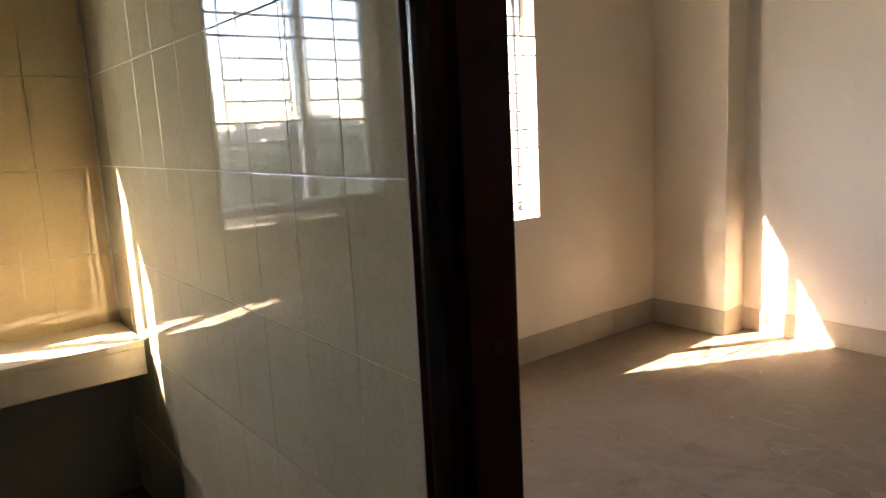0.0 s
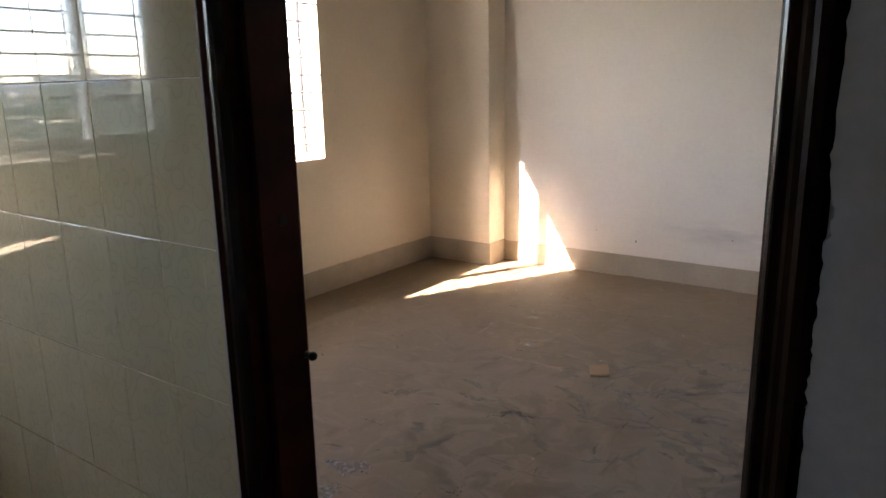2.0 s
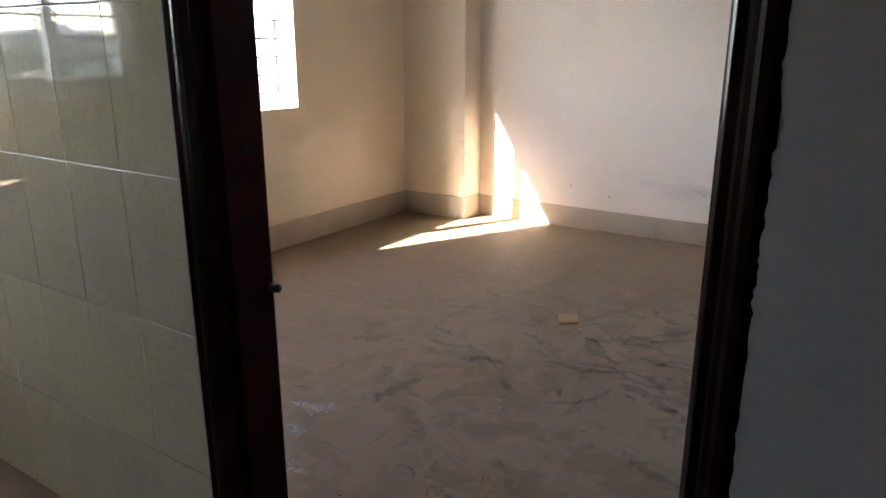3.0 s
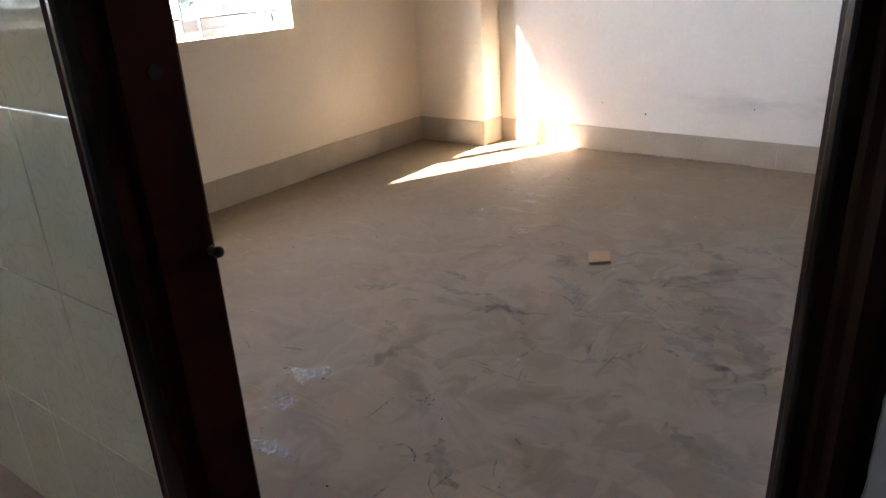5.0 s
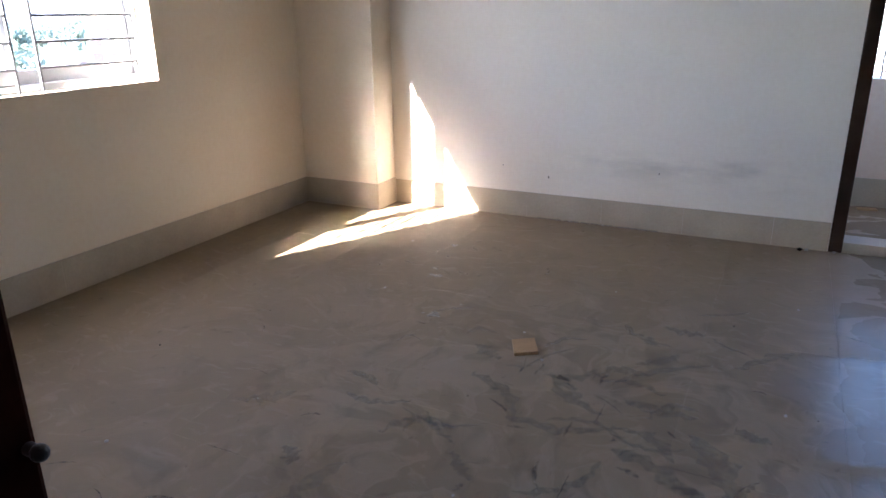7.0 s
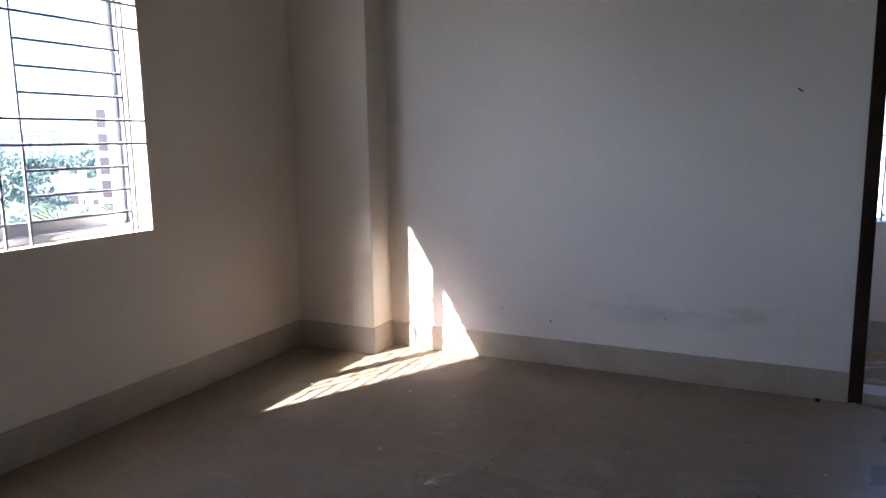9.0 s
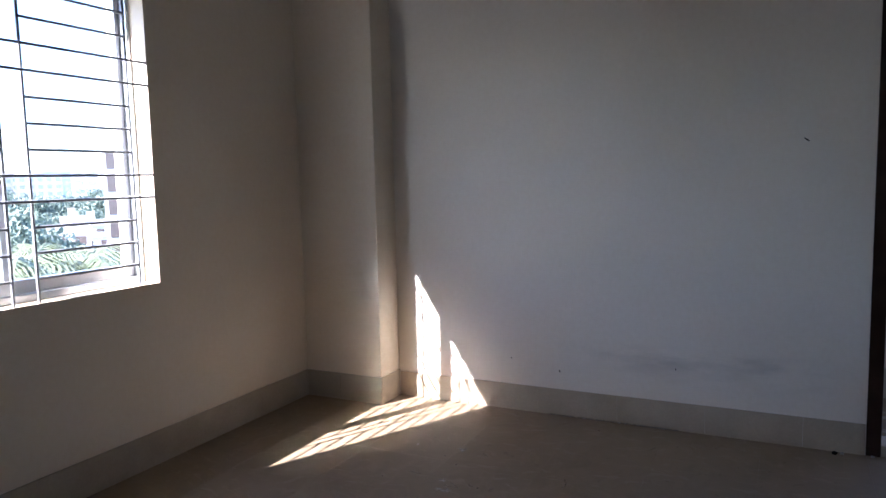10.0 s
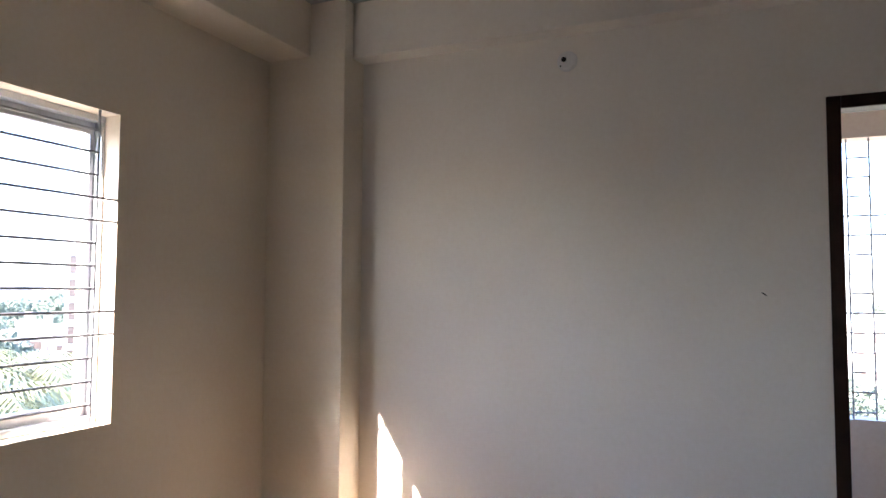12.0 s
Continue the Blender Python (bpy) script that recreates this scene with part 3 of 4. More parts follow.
def stroke(x0, y0, x1, y1, width, bend, k):
    ob = scuff(x0, y0, x1, y1, width, bend, slurry, 500 + k)
    ob.name, ob.data.name = "cement_smear", "cement_smear"
    ob.location.z = 0.0007 + 0.00004 * k
    return tagged(ob, "thin pale stroke of dried cement on the floor tiles", "smear", "cement smears on the floor")


drag = random.Random(31)
strokes = [(1.72, 1.52, 1.92, 1.33, 0.055, 0.04), (1.90, 1.33, 2.16, 1.36, 0.05, -0.02), (2.20, 1.30, 2.42, 1.17, 0.07, 0.02), (2.36, 1.44, 2.50, 1.20, 0.08, 0.03), (1.95, 1.60, 2.14, 1.44, 0.045, -0.03), (1.52, 1.98, 1.40, 1.88, 0.022, 0.0), (1.44, 0.96, 1.50, 0.90, 0.045, 0.01), (2.12, 1.62, 2.38, 1.86, 0.03, 0.02), (1.66, 1.70, 1.76, 1.62, 0.06, 0.0), (1.62, 1.12, 1.80, 1.22, 0.05, 0.04)]
for k in range(34):
    mx, my, ma, ml = drag.gauss(2.0, 0.36), drag.gauss(1.35, 0.42), drag.uniform(-0.9, 1.5), drag.uniform(0.06, 0.26)
    if 0.2 < my < 2.6:
        strokes.append((mx, my, mx + ml * math.cos(ma), my + ml * math.sin(ma), drag.uniform(0.014, 0.06), drag.uniform(-0.05, 0.05)))
for k, line in enumerate(strokes):
    stroke(*line, k)
# dirt packed into the open joints between floor tiles
for k, (x0, y0, x1, y1) in enumerate(((2.095, 0.478, 2.33, 0.477), (1.785, 0.878, 2.0, 0.877), (1.25, 0.878, 1.36, 0.878), (2.33, 1.2775, 2.46, 1.277), (2.13, 1.0, 2.1305, 1.16), (1.73, 0.52, 1.7305, 0.64), (2.13, 1.38, 2.1305, 1.5))):
    scuff(x0, y0, x1, y1, 0.005, 0.0, scuff_black, 300 + k)
marks = random.Random(77)
for k in range(34):
    mx, my, ma, ml = marks.uniform(0.9, 3.2), marks.uniform(0.3, 2.7), marks.uniform(0, 6.28), marks.uniform(0.02, 0.09)
    scuff(mx, my, mx + ml * math.cos(ma), my + ml * math.sin(ma), marks.uniform(0.003, 0.011), marks.uniform(-0.01, 0.01), marks.choice((scuff_grey, scuff_grey, scuff_black)), 100 + k)


def crumb(x, y, r, seed, mat, label):
    rng = random.Random(seed)
    bm = bmesh.new()
    bmesh.ops.create_icosphere(bm, subdivisions=1, radius=r)
    for v in bm.verts:
        v.co *= rng.uniform(0.6, 1.25)
        v.co.z = v.co.z * 0.55
    low = min(v.co.z for v in bm.verts)
    for v in bm.verts:
        v.co.z -= low
    ob = tagged(part("plaster_crumb", bm, mat), label, "crumb", "crumbs on the floor")
    ob.location, ob.rotation_euler = (x, y, 0.0), (0, 0, rng.uniform(0, 6))
    return ob


crumbs = random.Random(21)
for k in range(30):
    cx, cy = crumbs.uniform(0.5, 3.3), crumbs.uniform(0.3, 3.1)
    if crumbs.random() < 0.6:
        crumb(cx, cy, crumbs.uniform(0.003, 0.007), k, cement, "tiny grey crumb of dry mortar on the floor")
    else:
        crumb(cx, cy, crumbs.uniform(0.0022, 0.0042), k, hole_and_dirt_black, "tiny black crumb of dirt on the floor")
for dx, dy in ((1.824, 0.296), (1.861, 0.254), (1.508, 0.602), (1.19, 2.45), (1.36, 2.28)):
    crumb(dx, dy, 0.004, int(dx * 1000), hole_and_dirt_black, "small black crumb of dirt on the floor")
for k in range(14):
    crumb(1.818 + crumbs.gauss(0, 0.022), 0.672 + crumbs.gauss(0, 0.02), crumbs.uniform(0.0018, 0.003), 200 + k, hole_and_dirt_black, "tiny black speck of dirt on the floor")
crumb(0.618, 0.798, 0.016, 94, hole_and_dirt_black, "dark flake of dirt on the floor")
crumb(0.600, 0.806, 0.009, 95, lump, "white flake of plaster on the floor")
crumb(2.614, 3.185, 0.014, 91, hole_and_dirt_black, "dark lump of dirt against the skirting")
crumb(2.64, 3.19, 0.010, 92, cement, "grey lump of mortar against the skirting")
crumb(2.752, 3.19, 0.012, 93, lump, "white lump of plaster beside the door frame")
chip = thing("tile_offcut", "broken buff tile offcut lying on the veranda floor", "offcut", (2.915, 3.87, 0.0505))
part("chip", block(-0.045, 0.045, -0.022, 0.022, 0, 0.008, 0.001), paper, chip)
chip.rotation_euler = (0, 0, 0.15)
scuff_foot = tagged(part("mortar_streak", rod(bmesh.new(), (1.35, L - 0.009, 0.002), (1.98, L - 0.009, 0.002), 0.004, 6), lime), "thin pale mortar streak along the skirting foot", "mortar")

# nail scratch and specks on the far wall
for name, x, z, w, h, turn, label in (("wall_scratch", 2.475, 1.324, 0.030, 0.006, -35, "short dark gouge in the cream wall"), ("wall_speck", 1.405, 0.225, 0.008, 0.012, 10, "small dark chip in the cream wall"), ("wall_speck", 1.15, 0.27, 0.006, 0.006, 0, "small dark chip in the cream wall"), ("wall_speck", 1.96, 0.29, 0.005, 0.01, 0, "small dark chip in the cream wall")):
    bm = bmesh.new()
    bmesh.ops.create_uvsphere(bm, u_segments=10, v_segments=6, radius=0.5, matrix=Matrix.Diagonal((w, 0.004, h, 1)))
    ob = tagged(part(name, bm, steel), label, "wall mark")
    ob.matrix_world = pose(x, L - 0.001, z, 0, -turn, 0)

# bolt and lock hole on the jamb
JX = DX0 + 0.077
bm = bmesh.new()
bmesh.ops.create_cone(bm, cap_ends=True, segments=16, radius1=0.008, radius2=0.008, depth=0.022, matrix=Matrix.Translation((JX + 0.009, 0.138, 0.607)) @ Matrix.Rotation(radians(90), 4, "Y"))
bmesh.ops.create_uvsphere(bm, u_segments=14, v_segments=8, radius=0.0105, matrix=Matrix.Translation((JX + 0.019, 0.138, 0.607)))
part("bolt", bm, steel, left_jamb, "dark steel bolt stub")
# lock hole: a black disc in place of a shaded recess
bm = bmesh.new()
bmesh.ops.create_cone(bm, cap_ends=True, segments=20, radius1=0.012, radius2=0.012, depth=0.004, matrix=Matrix.Translation((JX + 0.0005, 0.098, 0.908)) @ Matrix.Rotation(radians(90), 4, "Y"))
part("lock_hole", bm, hole_and_dirt_black, left_jamb, "round black disc standing for the dark inside of the lock hole")

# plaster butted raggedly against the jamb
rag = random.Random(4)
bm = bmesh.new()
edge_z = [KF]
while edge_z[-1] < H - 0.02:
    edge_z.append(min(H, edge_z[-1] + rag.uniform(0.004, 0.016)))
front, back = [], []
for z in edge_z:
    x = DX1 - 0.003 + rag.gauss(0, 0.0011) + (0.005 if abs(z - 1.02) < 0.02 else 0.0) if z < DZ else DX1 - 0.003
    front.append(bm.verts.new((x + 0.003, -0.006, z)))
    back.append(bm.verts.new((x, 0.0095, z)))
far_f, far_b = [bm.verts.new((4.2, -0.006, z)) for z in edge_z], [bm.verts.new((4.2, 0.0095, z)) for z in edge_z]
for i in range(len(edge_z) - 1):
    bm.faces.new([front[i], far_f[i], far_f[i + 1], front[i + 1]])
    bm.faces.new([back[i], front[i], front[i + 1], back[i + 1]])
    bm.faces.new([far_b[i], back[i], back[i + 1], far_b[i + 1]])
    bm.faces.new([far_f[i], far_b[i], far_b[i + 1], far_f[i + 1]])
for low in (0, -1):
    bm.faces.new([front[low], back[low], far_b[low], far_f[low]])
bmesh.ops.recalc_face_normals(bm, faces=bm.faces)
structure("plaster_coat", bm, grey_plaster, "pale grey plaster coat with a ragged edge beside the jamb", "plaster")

# ---- outside ----
GROUND = -18.0


def place(az, d):
    """Plan position at d metres from the room, az degrees round from the far wall's way towards the window side."""
    return 2.4 - d * math.sin(radians(az)), d * math.cos(radians(az))


grass = material("town_ground", (0.16, 0.17, 0.11), 0.95, other=(0.30, 0.28, 0.24), scale=0.02, fine=0.6, bump=0.0, fine_amount=0.4)
pale_wall = material("white_washed_facade", (0.66, 0.64, 0.60), 0.8, scale=0.2, fine=4, bump=0.05)
pink_wall = material("buff_facade", (0.58, 0.50, 0.43), 0.8, scale=0.2, fine=4, bump=0.05)
blue_wall = material("pale_blue_facade", (0.42, 0.52, 0.58), 0.8, scale=0.2, fine=4, bump=0.05)
dark_window = material("dark_window_glass", (0.13, 0.10, 0.09), 0.25, scale=1, fine=9, bump=0.0)
# distant panes: air haze is mixed into the glass colour
hazy_window = material("haze_paled_far_window_glass", (0.36, 0.38, 0.40), 0.3, scale=1, fine=9, bump=0.0)
roofing = material("grey_roof_screed", (0.36, 0.35, 0.33), 0.9, scale=0.4, fine=5, bump=0.1)
# leaf green lightened and dulled to hold the haze over the town
leaf = material("haze_paled_leaf_green", (0.12, 0.155, 0.12), 0.6, other=(0.15, 0.185, 0.14), scale=0.6, fine=9, bump=0.0, fine_amount=0.5)
# frond green made paler, with sunlight painted into it
palm_leaf = material("sunlit_palm_leaf_green", (0.15, 0.17, 0.09), 0.45, other=(0.22, 0.23, 0.13), scale=0.8, fine=9, bump=0.0, fine_amount=0.5)
bark = material("grey_brown_bark", (0.17, 0.13, 0.10), 0.9, scale=3, fine=20, bump=0.4)

ground = structure("ground", slab([-4000, 0, 4000], [-4000, 0, 4000], [], GROUND - 0.5, GROUND, "z"), grass, "flat built-up ground with scrub far below", "ground")
pane_mesh = {}


def building(az, d, width, depth, top, mat, label, floor_h=3.0, bay=2.6, face=None, tall=1.5):
    """A flat-roofed block with floor bands, parapet, rooftop stair house, and windows on the two sides turned this way."""
    x, y = place(az, d)
    b = thing("apartment_building", label, "building", (x, y, GROUND), "buildings of the town")
    b.rotation_euler = (0, 0, radians(az if face is None else face))
    h = top - GROUND
    part("wall", block(-width / 2, width / 2, -depth / 2, depth / 2, 0, h), mat, b)
    rim = slab([-width / 2 - 0.15, -width / 2 + 0.1, width / 2 - 0.1, width / 2 + 0.15], [-depth / 2 - 0.15, -depth / 2 + 0.1, depth / 2 - 0.1, depth / 2 + 0.15], [(1, 1)], h, h + 0.9, "z")
    part("parapet", rim, mat, b)
    roof = part("roof", block(-width / 2 + 0.1, width / 2 - 0.1, -depth / 2 + 0.1, depth / 2 - 0.1, h + 0.004, h + 0.1), roofing, b)
    part("stair_house", block(-width * 0.2, width * 0.1, -depth * 0.1, depth * 0.25, h + 0.1, h + 2.5), mat, roof)
    floors = int(h / floor_h)
    for k in range(floors):
        z = h - (k + 1) * floor_h
        if k < 7:
            part("floor_band", block(-width / 2 - 0.12, width / 2 + 0.12, -depth / 2 - 0.12, depth / 2 + 0.12, z - 0.15, z + 0.05), mat, b)
    n = max(2, int(width / bay))
    step = width / n
    far = d > 250
    key = (round(step, 2), tall, far)
    if key not in pane_mesh:
        pane_mesh[key] = mesh_of("pane", block(-step * 0.28, step * 0.28, -0.06, 0.06, 0.0, tall, 0.02), hazy_window if far else dark_window)
    for k in range(min(floors, 6)):
        for i in range(n):
            w = new("window", pane_mesh[key])
            w.parent, w.location = b, (-width / 2 + step * (i + 0.5), -depth / 2 - 0.03, h - (k + 1) * floor_h + 0.85)
    return b


building(50.8, 127, 4.8, 9, 6.6, pale_wall, "tall white flat-roofed apartment tower with paired brown windows", bay=2.9, floor_h=3.6, tall=2.6)
tower = bpy.data.objects["apartment_building"]
for i in range(5):
    part("roof_post", block(-2.3 + 1.05 * i, -1.95 + 1.05 * i, -4.6, -4.2, 6.6 - GROUND + 0.9, 6.6 - GROUND + 2.9), pale_wall, tower)
part("roof_beam", block(-2.4, 2.4, -4.65, -4.15, 6.6 - GROUND + 2.9, 6.6 - GROUND + 3.3), pale_wall, tower)
rng = random.Random(5)
mats = [pale_wall, pale_wall, pink_wall, blue_wall]
labels = {"white_washed_facade": "white flat-roofed apartment block with dark windows", "buff_facade": "buff flat-roofed apartment block with dark windows", "pale_blue_facade": "pale blue flat-roofed apartment block with dark windows"}
for az, d, w, top in ((59.5, 330, 22, 5.2), (57.6, 380, 16, 6.5), (56.2, 350, 20, 5.8), (54.6, 390, 18, 8.0), (53.1, 300, 9, 6.8), (61.5, 300, 20, 6), (64, 360, 24, 8), (67, 340, 20, 5), (70, 380, 26, 9)):
    m = mats[rng.randrange(4)]
    building(az, d, w, 14, top, m, labels[m.name], bay=3.2)
for az, d, w, top in ((54.9, 175, 16, -9.6), (53.2, 150, 9, -8.2), (58.6, 165, 14, -9.5), (56.9, 140, 8, -10.3), (61, 150, 14, -8)):
    m = mats[rng.randrange(3)]
    building(az, d, w, 9, top, m, labels[m.name], bay=2.8)
for az, d, w, top in ((-8.0, 140, 14, -4.6), (-9.8, 160, 10, -5.5), (-11.5, 130, 12, -3.5), (-6, 180, 16, -5), (112, 150, 16, 2), (118, 190, 20, 4), (125, 160, 14, 0)):
    m = mats[rng.randrange(4)]
    building(az, d, w, 10, top, m, labels[m.name], bay=2.8)


def leaves_mesh(name, centres, count, spread, size, mat, seed):
    """Many small bent leaves scattered in uneven clumps."""
    r = np.random.RandomState(seed)
    verts, faces = [], []
    for cx, cy, cz, cr in centres:
        for _ in range(count):
            v = r.normal(size=3)
            v = v / np.linalg.norm(v) * cr * r.uniform(0.45, 1.08)
            c = np.array((cx, cy, cz)) + v * np.array((1, 1, 0.75)) * spread
            a, t = r.normal(size=3), r.normal(size=3)
            a = a / np.linalg.norm(a)
            t = np.cross(a, t)
            t = t / np.linalg.norm(t)
            s = size * r.uniform(0.6, 1.4)
            k = len(verts)
            verts += [tuple(c - a * s), tuple(c + t * s * 0.45 + np.array((0, 0, s * 0.15))), tuple(c + a * s), tuple(c - t * s * 0.45)]
            faces.append((k, k + 1, k + 2, k + 3))
    me = bpy.data.meshes.new(name)
    me.from_pydata(verts, [], faces)
    me.materials.append(mat)
    return me


def tree_kind(seed, height, crown, leaf_size, count):
    """Trunk with limbs, and a crown of leaf clumps round the limbs' ends."""
    r = random.Random(seed)
    bm = bmesh.new()
    bmesh.ops.create_cone(bm, cap_ends=True, segments=9, radius1=0.32, radius2=0.16, depth=height * 0.6, matrix=Matrix.Translation((0, 0, height * 0.3)))
    clumps = []
    for k in range(11):
        a, up = r.uniform(0, 6.28), r.uniform(0.55, 1.0)
        out = crown * r.uniform(0.25, 0.85) * (1.25 - up * 0.6)
        tip = Vector((math.cos(a) * out, math.sin(a) * out, height * up))
        base = Vector((0, 0, height * r.uniform(0.35, 0.58)))
        d = tip - base
        bmesh.ops.create_cone(bm, cap_ends=True, segments=6, radius1=0.11, radius2=0.03, depth=d.length, matrix=Matrix.Translation((tip + base) / 2) @ d.to_track_quat("Z", "Y").to_matrix().to_4x4())
        clumps.append((tip.x, tip.y, tip.z, crown * r.uniform(0.26, 0.46)))
    return mesh_of("trunk", bm, bark), leaves_mesh("crown", clumps, count, 1.0, leaf_size, leaf, seed)


tree_meshes = [tree_kind(s, 11, 4.6, 0.24, 190) for s in (3, 7, 12)]


def tree(az, d, top, k):
    x, y = place(az, d)
    t = thing("tree", "leafy green broad-crowned tree among the houses", "tree", (x, y, GROUND), "trees of the town")
    s = (top - GROUND) / 12.2
    t.scale, t.rotation_euler = (s, s, s), (0, 0, k * 1.7)
    for name, me in zip(("trunk", "crown"), tree_meshes[k % 3]):
        ob = new(name, me)
        ob.parent = t
    return t


r2 = random.Random(11)
k = 0
for az0, az1, d0, d1, n, e0, e1 in ((50, 64, 190, 300, 46, -0.9, 0.1), (55.6, 62, 95, 190, 34, -3.4, -0.9), (51.5, 56, 170, 240, 14, -1.6, -0.8), (51.5, 56.5, 75, 110, 7, -4.9, -3.9), (49, 60, 70, 90, 6, -5.6, -4.6), (-16, -4, 48, 70, 14, -6.2, -4.6), (-14, -5, 200, 280, 12, -0.9, 0), (104, 128, 60, 170, 40, -1.5, 1.0), (98, 134, 130, 190, 44, 0.6, 1.5), (100, 136, 34, 80, 60, -7.0, -2.0)):
    for i in range(n):
        d = r2.uniform(d0, d1)
        az = az0 + (az1 - az0) * (i + r2.random()) / n
        tree(az, d, 1.2 + d * math.tan(radians(r2.uniform(e0, e1))), k)
        k += 1


def palm_kind(seed):
    """A ringed, slightly leaning trunk and arching fronds of many leaflets."""
    r = random.Random(seed)
    bm = bmesh.new()
    h = 11.0
    for i in range(11):
        x0, x1 = 0.05 * (i / 10) ** 2 * 10, 0.05 * ((i + 1) / 10) ** 2 * 10
        rod(bm, (x0, 0, i), (x1, 0, i + 1), 0.2 - 0.008 * i, 9)
    trunk = mesh_of("trunk", bm, bark)
    verts, faces = [], []
    top = Vector((0.6, 0, h))
    for f in range(24):
        a, lift = r.uniform(0, 6.28), r.uniform(-0.15, 1.1)
        out = Vector((math.cos(a), math.sin(a), 0))
        side = Vector((-math.sin(a), math.cos(a), 0))
        length = r.uniform(3.0, 4.0)
        prev = None
        for s in range(17):
            u = s / 16
            p = top + out * (length * u * (0.85 if lift > 0.5 else 1.0)) + Vector((0, 0, lift * 2.2 * u - 3.0 * u * u))
            if prev is not None:
                for sg in (-1, 1):
                    w = 0.75 * math.sin(math.pi * min(1, u * 0.9 + 0.12))
                    k = len(verts)
                    tip = p + side * (sg * w) + out * 0.35 - Vector((0, 0, 0.45 * w + r.uniform(0, 0.15)))
                    verts += [tuple(prev), tuple(prev + (p - prev) * 0.55), tuple(tip)]
                    faces.append((k, k + 1, k + 2))
                k = len(verts)
                verts += [tuple(prev - side * 0.03), tuple(prev + side * 0.03), tuple(p + side * 0.03), tuple(p - side * 0.03)]
                faces.append((k, k + 1, k + 2, k + 3))
            prev = p
    me = bpy.data.meshes.new("crown")
    me.from_pydata(verts, [], faces)
    me.materials.append(palm_leaf)
    return trunk, me


palm_meshes = [palm_kind(2), palm_kind(9)]
for i, (az, d, el) in enumerate(((54.3, 44, -3.7), (57.8, 40, -3.5), (55.9, 50, -3.9), (52.4, 47, -4.1), (59.8, 38, -3.9), (51.0, 55, -4.3), (53.4, 60, -3.6), (56.6, 66, -3.4), (55.0, 36, -5.0), (58.8, 58, -3.6))):
    x, y = place(az, d)
    p = thing("palm_tree", "tall coconut palm with arching green fronds", "palm tree", (x, y, GROUND), "palms below the window")
    s = (1.2 + d * math.tan(radians(el)) - GROUND) / 12.0
    p.scale, p.rotation_euler = (s, s, s), (0, 0, i * 2.1)
    for name, me in zip(("trunk", "crown"), palm_meshes[i % 2]):
        ob = new(name, me)
        ob.parent = p

for i in range(15):
    az, d = 51.3 + 5.2 * ((i * 0.382) % 1.0), rng.uniform(135, 230)
    m = mats[rng.randrange(3)]
    building(az, d, rng.uniform(3.5, 7.5), 6, 1.2 + d * math.tan(radians(rng.uniform(-4.6, -2.4))), m, labels[m.name].replace("apartment block", "low house"), bay=2.6)

# ---- glazed tiles of the kitchen ----
def glazed(name, base, other, wave):
    """Ivory glaze with a faint swirling print, each tile slightly its own shade."""
    m = material(name, base, 0.035, other=other, scale=5, fine=14, bump=0.02, fine_amount=0.05, distance=0.003)
    n, l = m.node_tree.nodes, m.node_tree.links
    b = n["Principled BSDF"]
    b.inputs["IOR"].default_value = 1.65
    src = b.inputs["Base Color"].links[0].from_socket
    geo, wv, rp = n.new("ShaderNodeNewGeometry"), n.new("ShaderNodeTexVoronoi"), n.new("ShaderNodeValToRGB")
    wv.inputs["Scale"].default_value = 15
    mul = n.new("ShaderNodeMath")
    mul.operation = "MULTIPLY"
    mul.inputs[1].default_value = 3.4
    frac = n.new("ShaderNodeMath")
    frac.operation = "PINGPONG"
    frac.inputs[1].default_value = 0.5
    l.new(geo.outputs["Position"], wv.inputs["Vector"])
    l.new(wv.outputs["Distance"], mul.inputs[0])
    l.new(mul.outputs[0], frac.inputs[0])
    l.new(frac.outputs[0], rp.inputs[0])
    rp.color_ramp.elements[0].position, rp.color_ramp.elements[1].position = 0.36, 0.5
    rp.color_ramp.elements[0].color, rp.color_ramp.elements[1].color = (0, 0, 0, 1), (wave, wave, wave, 1)
    mx = n.new("ShaderNodeMix")
    mx.data_type = "RGBA"
    l.new(rp.outputs[0], mx.inputs[0])
    l.new(src, mx.inputs[6])
    mx.inputs[7].default_value = (*[c * 0.7 for c in base], 1)
    mp, st, sr, mx2 = n.new("ShaderNodeMapping"), n.new("ShaderNodeTexNoise"), n.new("ShaderNodeMapRange"), n.new("ShaderNodeMix")
    mp.inputs["Scale"].default_value = (1, 1, 0.07)
    st.inputs["Scale"].default_value, st.inputs["Detail"].default_value = 26, 3
    for key, value in (("From Min", 0.69), ("From Max", 0.74), ("To Max", 0.5)):
        sr.inputs[key].default_value = value
    mx2.data_type = "RGBA"
    mx2.inputs[7].default_value = (0.8, 0.79, 0.74, 1)
    l.new(geo.outputs["Position"], mp.inputs[0])
    l.new(mp.outputs[0], st.inputs["Vector"])
    l.new(st.outputs["Fac"], sr.inputs["Value"])
    l.new(sr.outputs[0], mx2.inputs[0])
    l.new(mx.outputs[2], mx2.inputs[6])
    info, hsv, shade = n.new("ShaderNodeObjectInfo"), n.new("ShaderNodeHueSaturation"), n.new("ShaderNodeMapRange")
    shade.inputs["To Min"].default_value, shade.inputs["To Max"].default_value = 0.95, 1.04
    l.new(info.outputs["Random"], shade.inputs["Value"])
    l.new(shade.outputs[0], hsv.inputs["Value"])
    l.new(mx2.outputs[2], hsv.inputs["Color"])
    l.new(hsv.outputs[0], b.inputs["Base Color"])
    return m


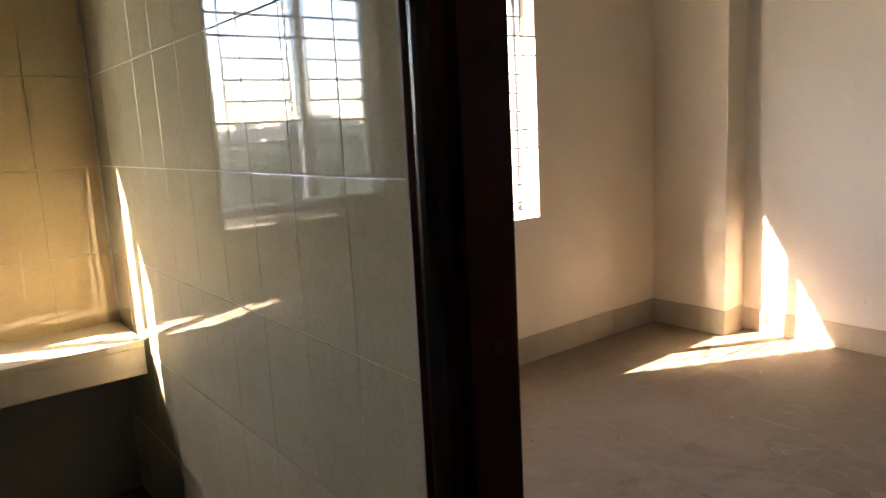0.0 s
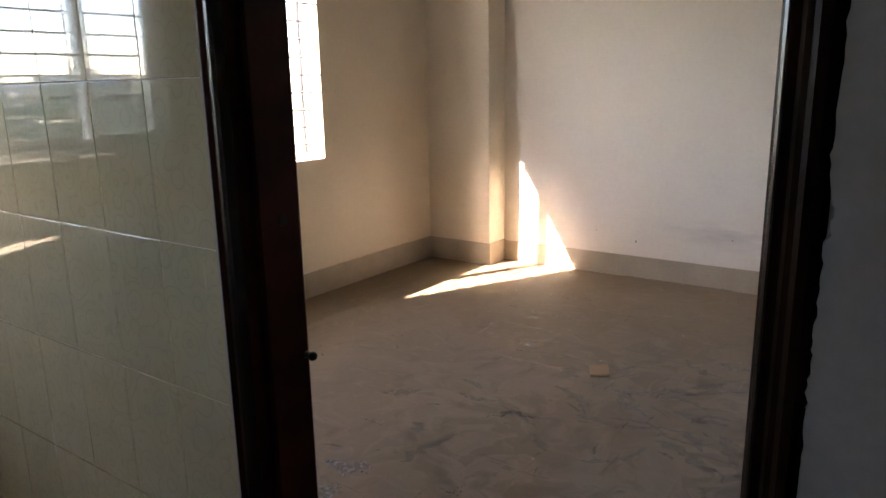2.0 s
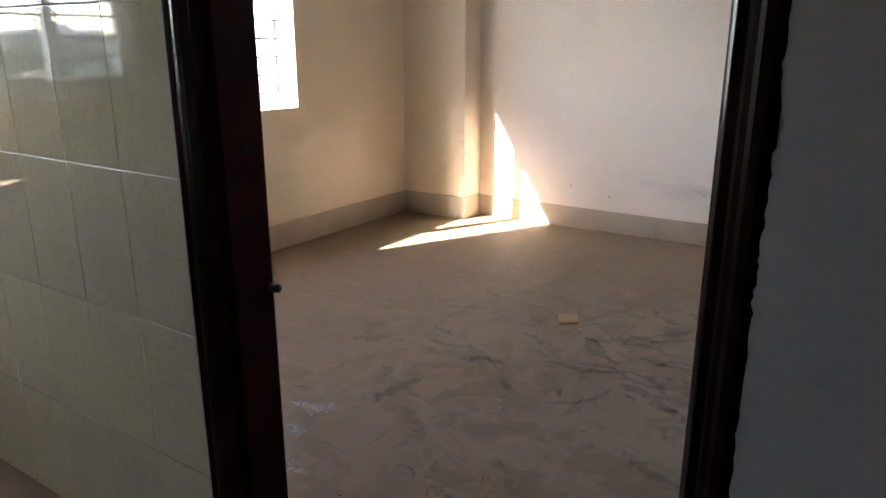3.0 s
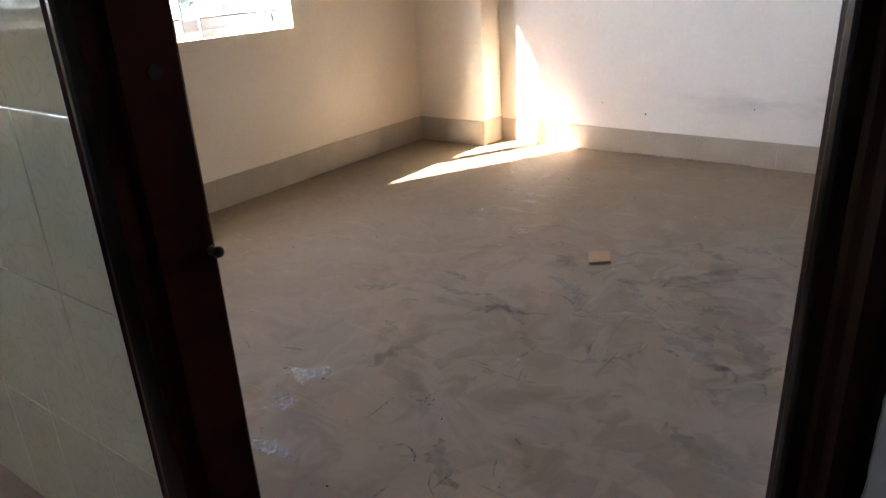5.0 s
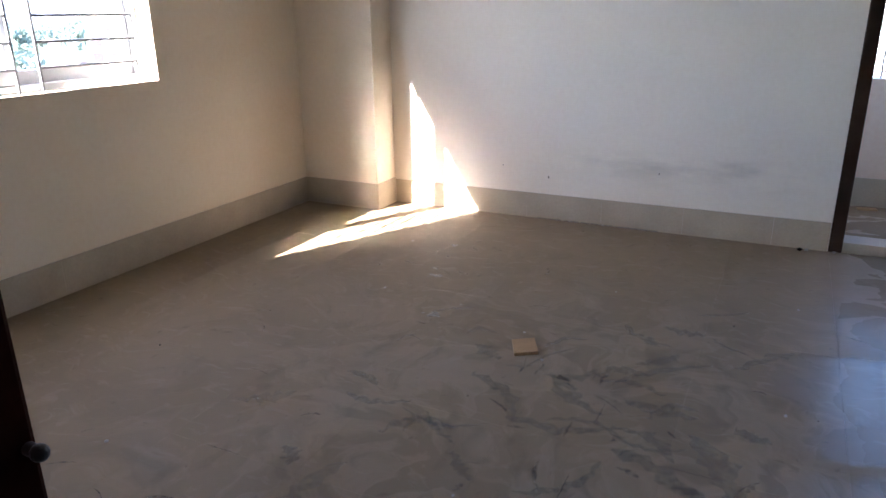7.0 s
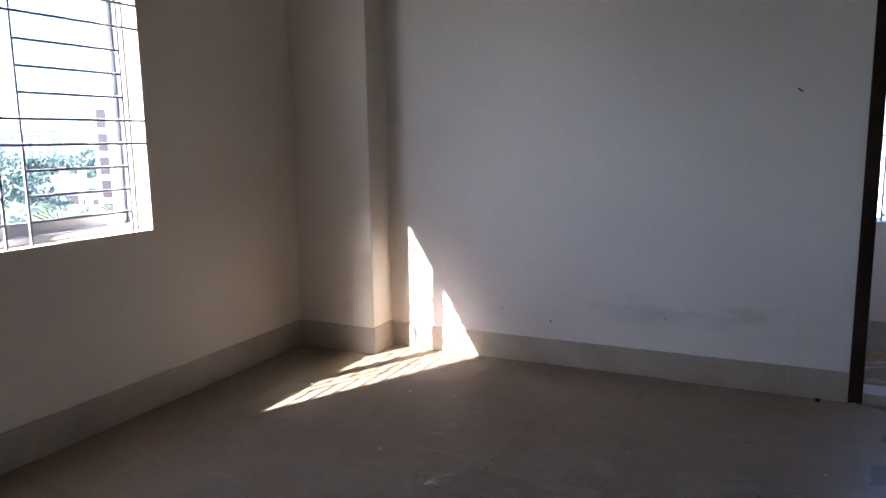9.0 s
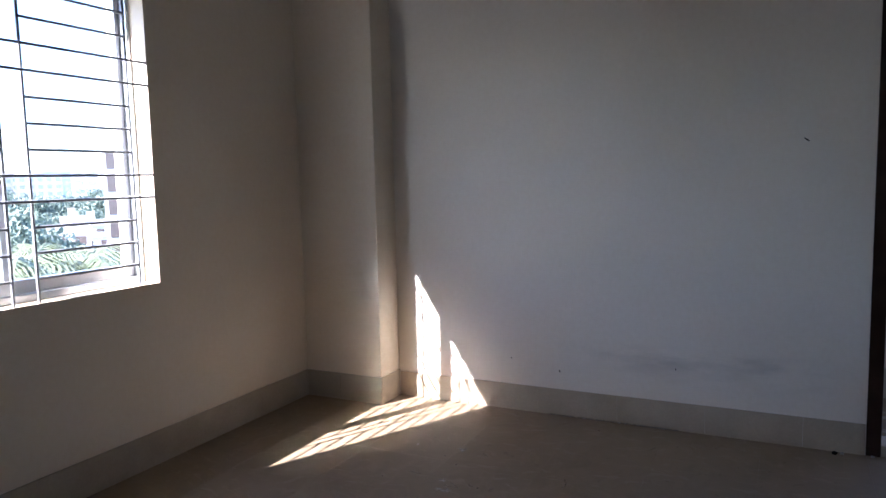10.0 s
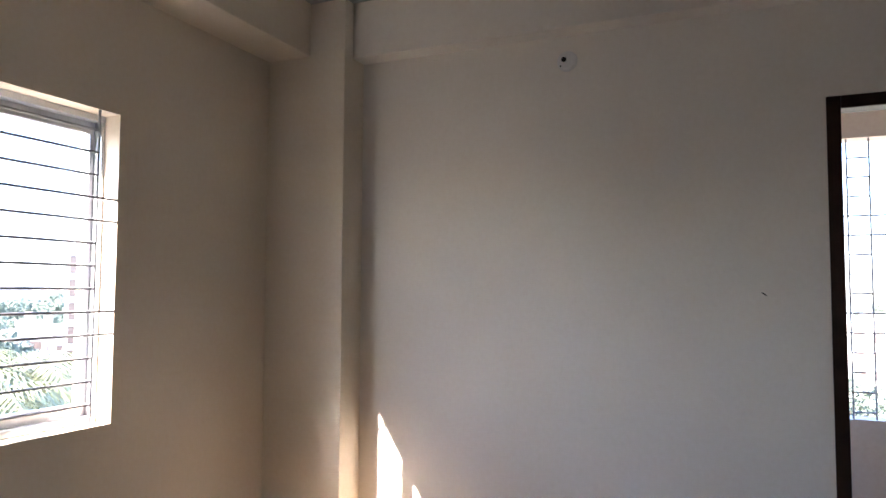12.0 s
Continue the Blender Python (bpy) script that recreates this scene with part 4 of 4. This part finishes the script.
ivory_tile = glazed("ivory_swirl_tile", (0.525, 0.495, 0.335), (0.485, 0.455, 0.305), 0.38)
yellow_tile = glazed("yellow_cream_tile", (0.68, 0.55, 0.31), (0.64, 0.51, 0.28), 0.2)


def tiled_wall(parent, mat, us, zs, plane, axis, keep):
    """Glazed tiles with narrow recessed joints: u edges us, z edges zs, glazed face at plane."""
    shapes = {}
    for a, b in zip(us, us[1:]):
        for z0, z1 in zip(zs, zs[1:]):
            if not keep((a + b) / 2, (z0 + z1) / 2):
                continue
            w, h = round(b - a, 4), round(z1 - z0, 4)
            if (w, h) not in shapes:
                g, gz = 0.0008, 0.0014
                if axis == "y":
                    bm = block(g, w - g, 0.0, 0.012, gz, h - gz, 0.0013)
                else:
                    bm = block(-0.012, 0.0, g, w - g, gz, h - gz, 0.0013)
                me = mesh_of("tile", bm, mat)
                for p in me.polygons:
                    p.use_smooth = False
                shapes[w, h] = me
            t = new("tile", shapes[w, h])
            t.parent = parent
            j = random.uniform(-0.0009, 0.0009)
            t.rotation_euler = (j, 0, j) if axis == "y" else (0, j, j)
            t.location = (a, plane, z0) if axis == "y" else (plane, a, z0)


rows = [KF, 0.178, 0.516, 0.854, 1.192, 1.530, 1.868, 2.206]
cols = [KX] + [1.512 - 0.212 * i for i in range(8, -1, -1)] + [1.712]
grout_1 = structure("tile_bed_1", slab([KX, DX0 - 0.004], [KF, 2.206], [], 0.003, 0.0098, "y"), grout, "pale grout behind the ivory wall tiles", "wall tiles")
tiled_wall(grout_1, ivory_tile, cols, rows, 0.0, "y", lambda u, z: True)
grout_2 = structure("tile_bed_2", slab([-2.7, KY0, KY1, 0.0], [0.516, KZ0, KZ1, 2.206], [(1, 1)], KX + 0.0002, KX + 0.009, "x"), grout, "pale grout behind the yellow wall tiles", "wall tiles")
ycols = [-0.01 - 0.212 * i for i in range(12, -1, -1)]
tiled_wall(grout_2, yellow_tile, ycols, rows, KX + 0.013, "x", lambda u, z: z > 0.55 and not (KY0 - 0.1 < u < KY1 + 0.1 and KZ0 - 0.16 < z < KZ1 + 0.16))

# ---- floor tiles ----
floor_shapes = {}


def lay(parent, xs, ys, mat, level=0.0):
    for a, b in zip(xs, xs[1:]):
        for c, d in zip(ys, ys[1:]):
            w, h = round(b - a, 4), round(d - c, 4)
            if (w, h, mat.name) not in floor_shapes:
                floor_shapes[w, h, mat.name] = mesh_of("floor_tile", block(0.0002, w - 0.0002, 0.0002, h - 0.0002, -0.0038, 0.0, 0.0004), mat)
            t = new("floor_tile", floor_shapes[w, h, mat.name])
            t.parent, t.location = parent, (a, c, level + random.uniform(-0.0002, 0.0))


room_x = [0.0, 0.33] + [0.33 + 0.4 * i for i in range(1, 10)] + [4.2]
room_y = [0.012, 0.077] + [0.077 + 0.4 * i for i in range(1, 8)] + [L]
lay(floor, room_x, room_y, floor_tile)
lay(kitchen_floor, [KX] + [-0.2 + 0.4 * i for i in range(12)], [-2.75] + [-2.4 + 0.4 * i for i in range(7)], floor_tile, KF)
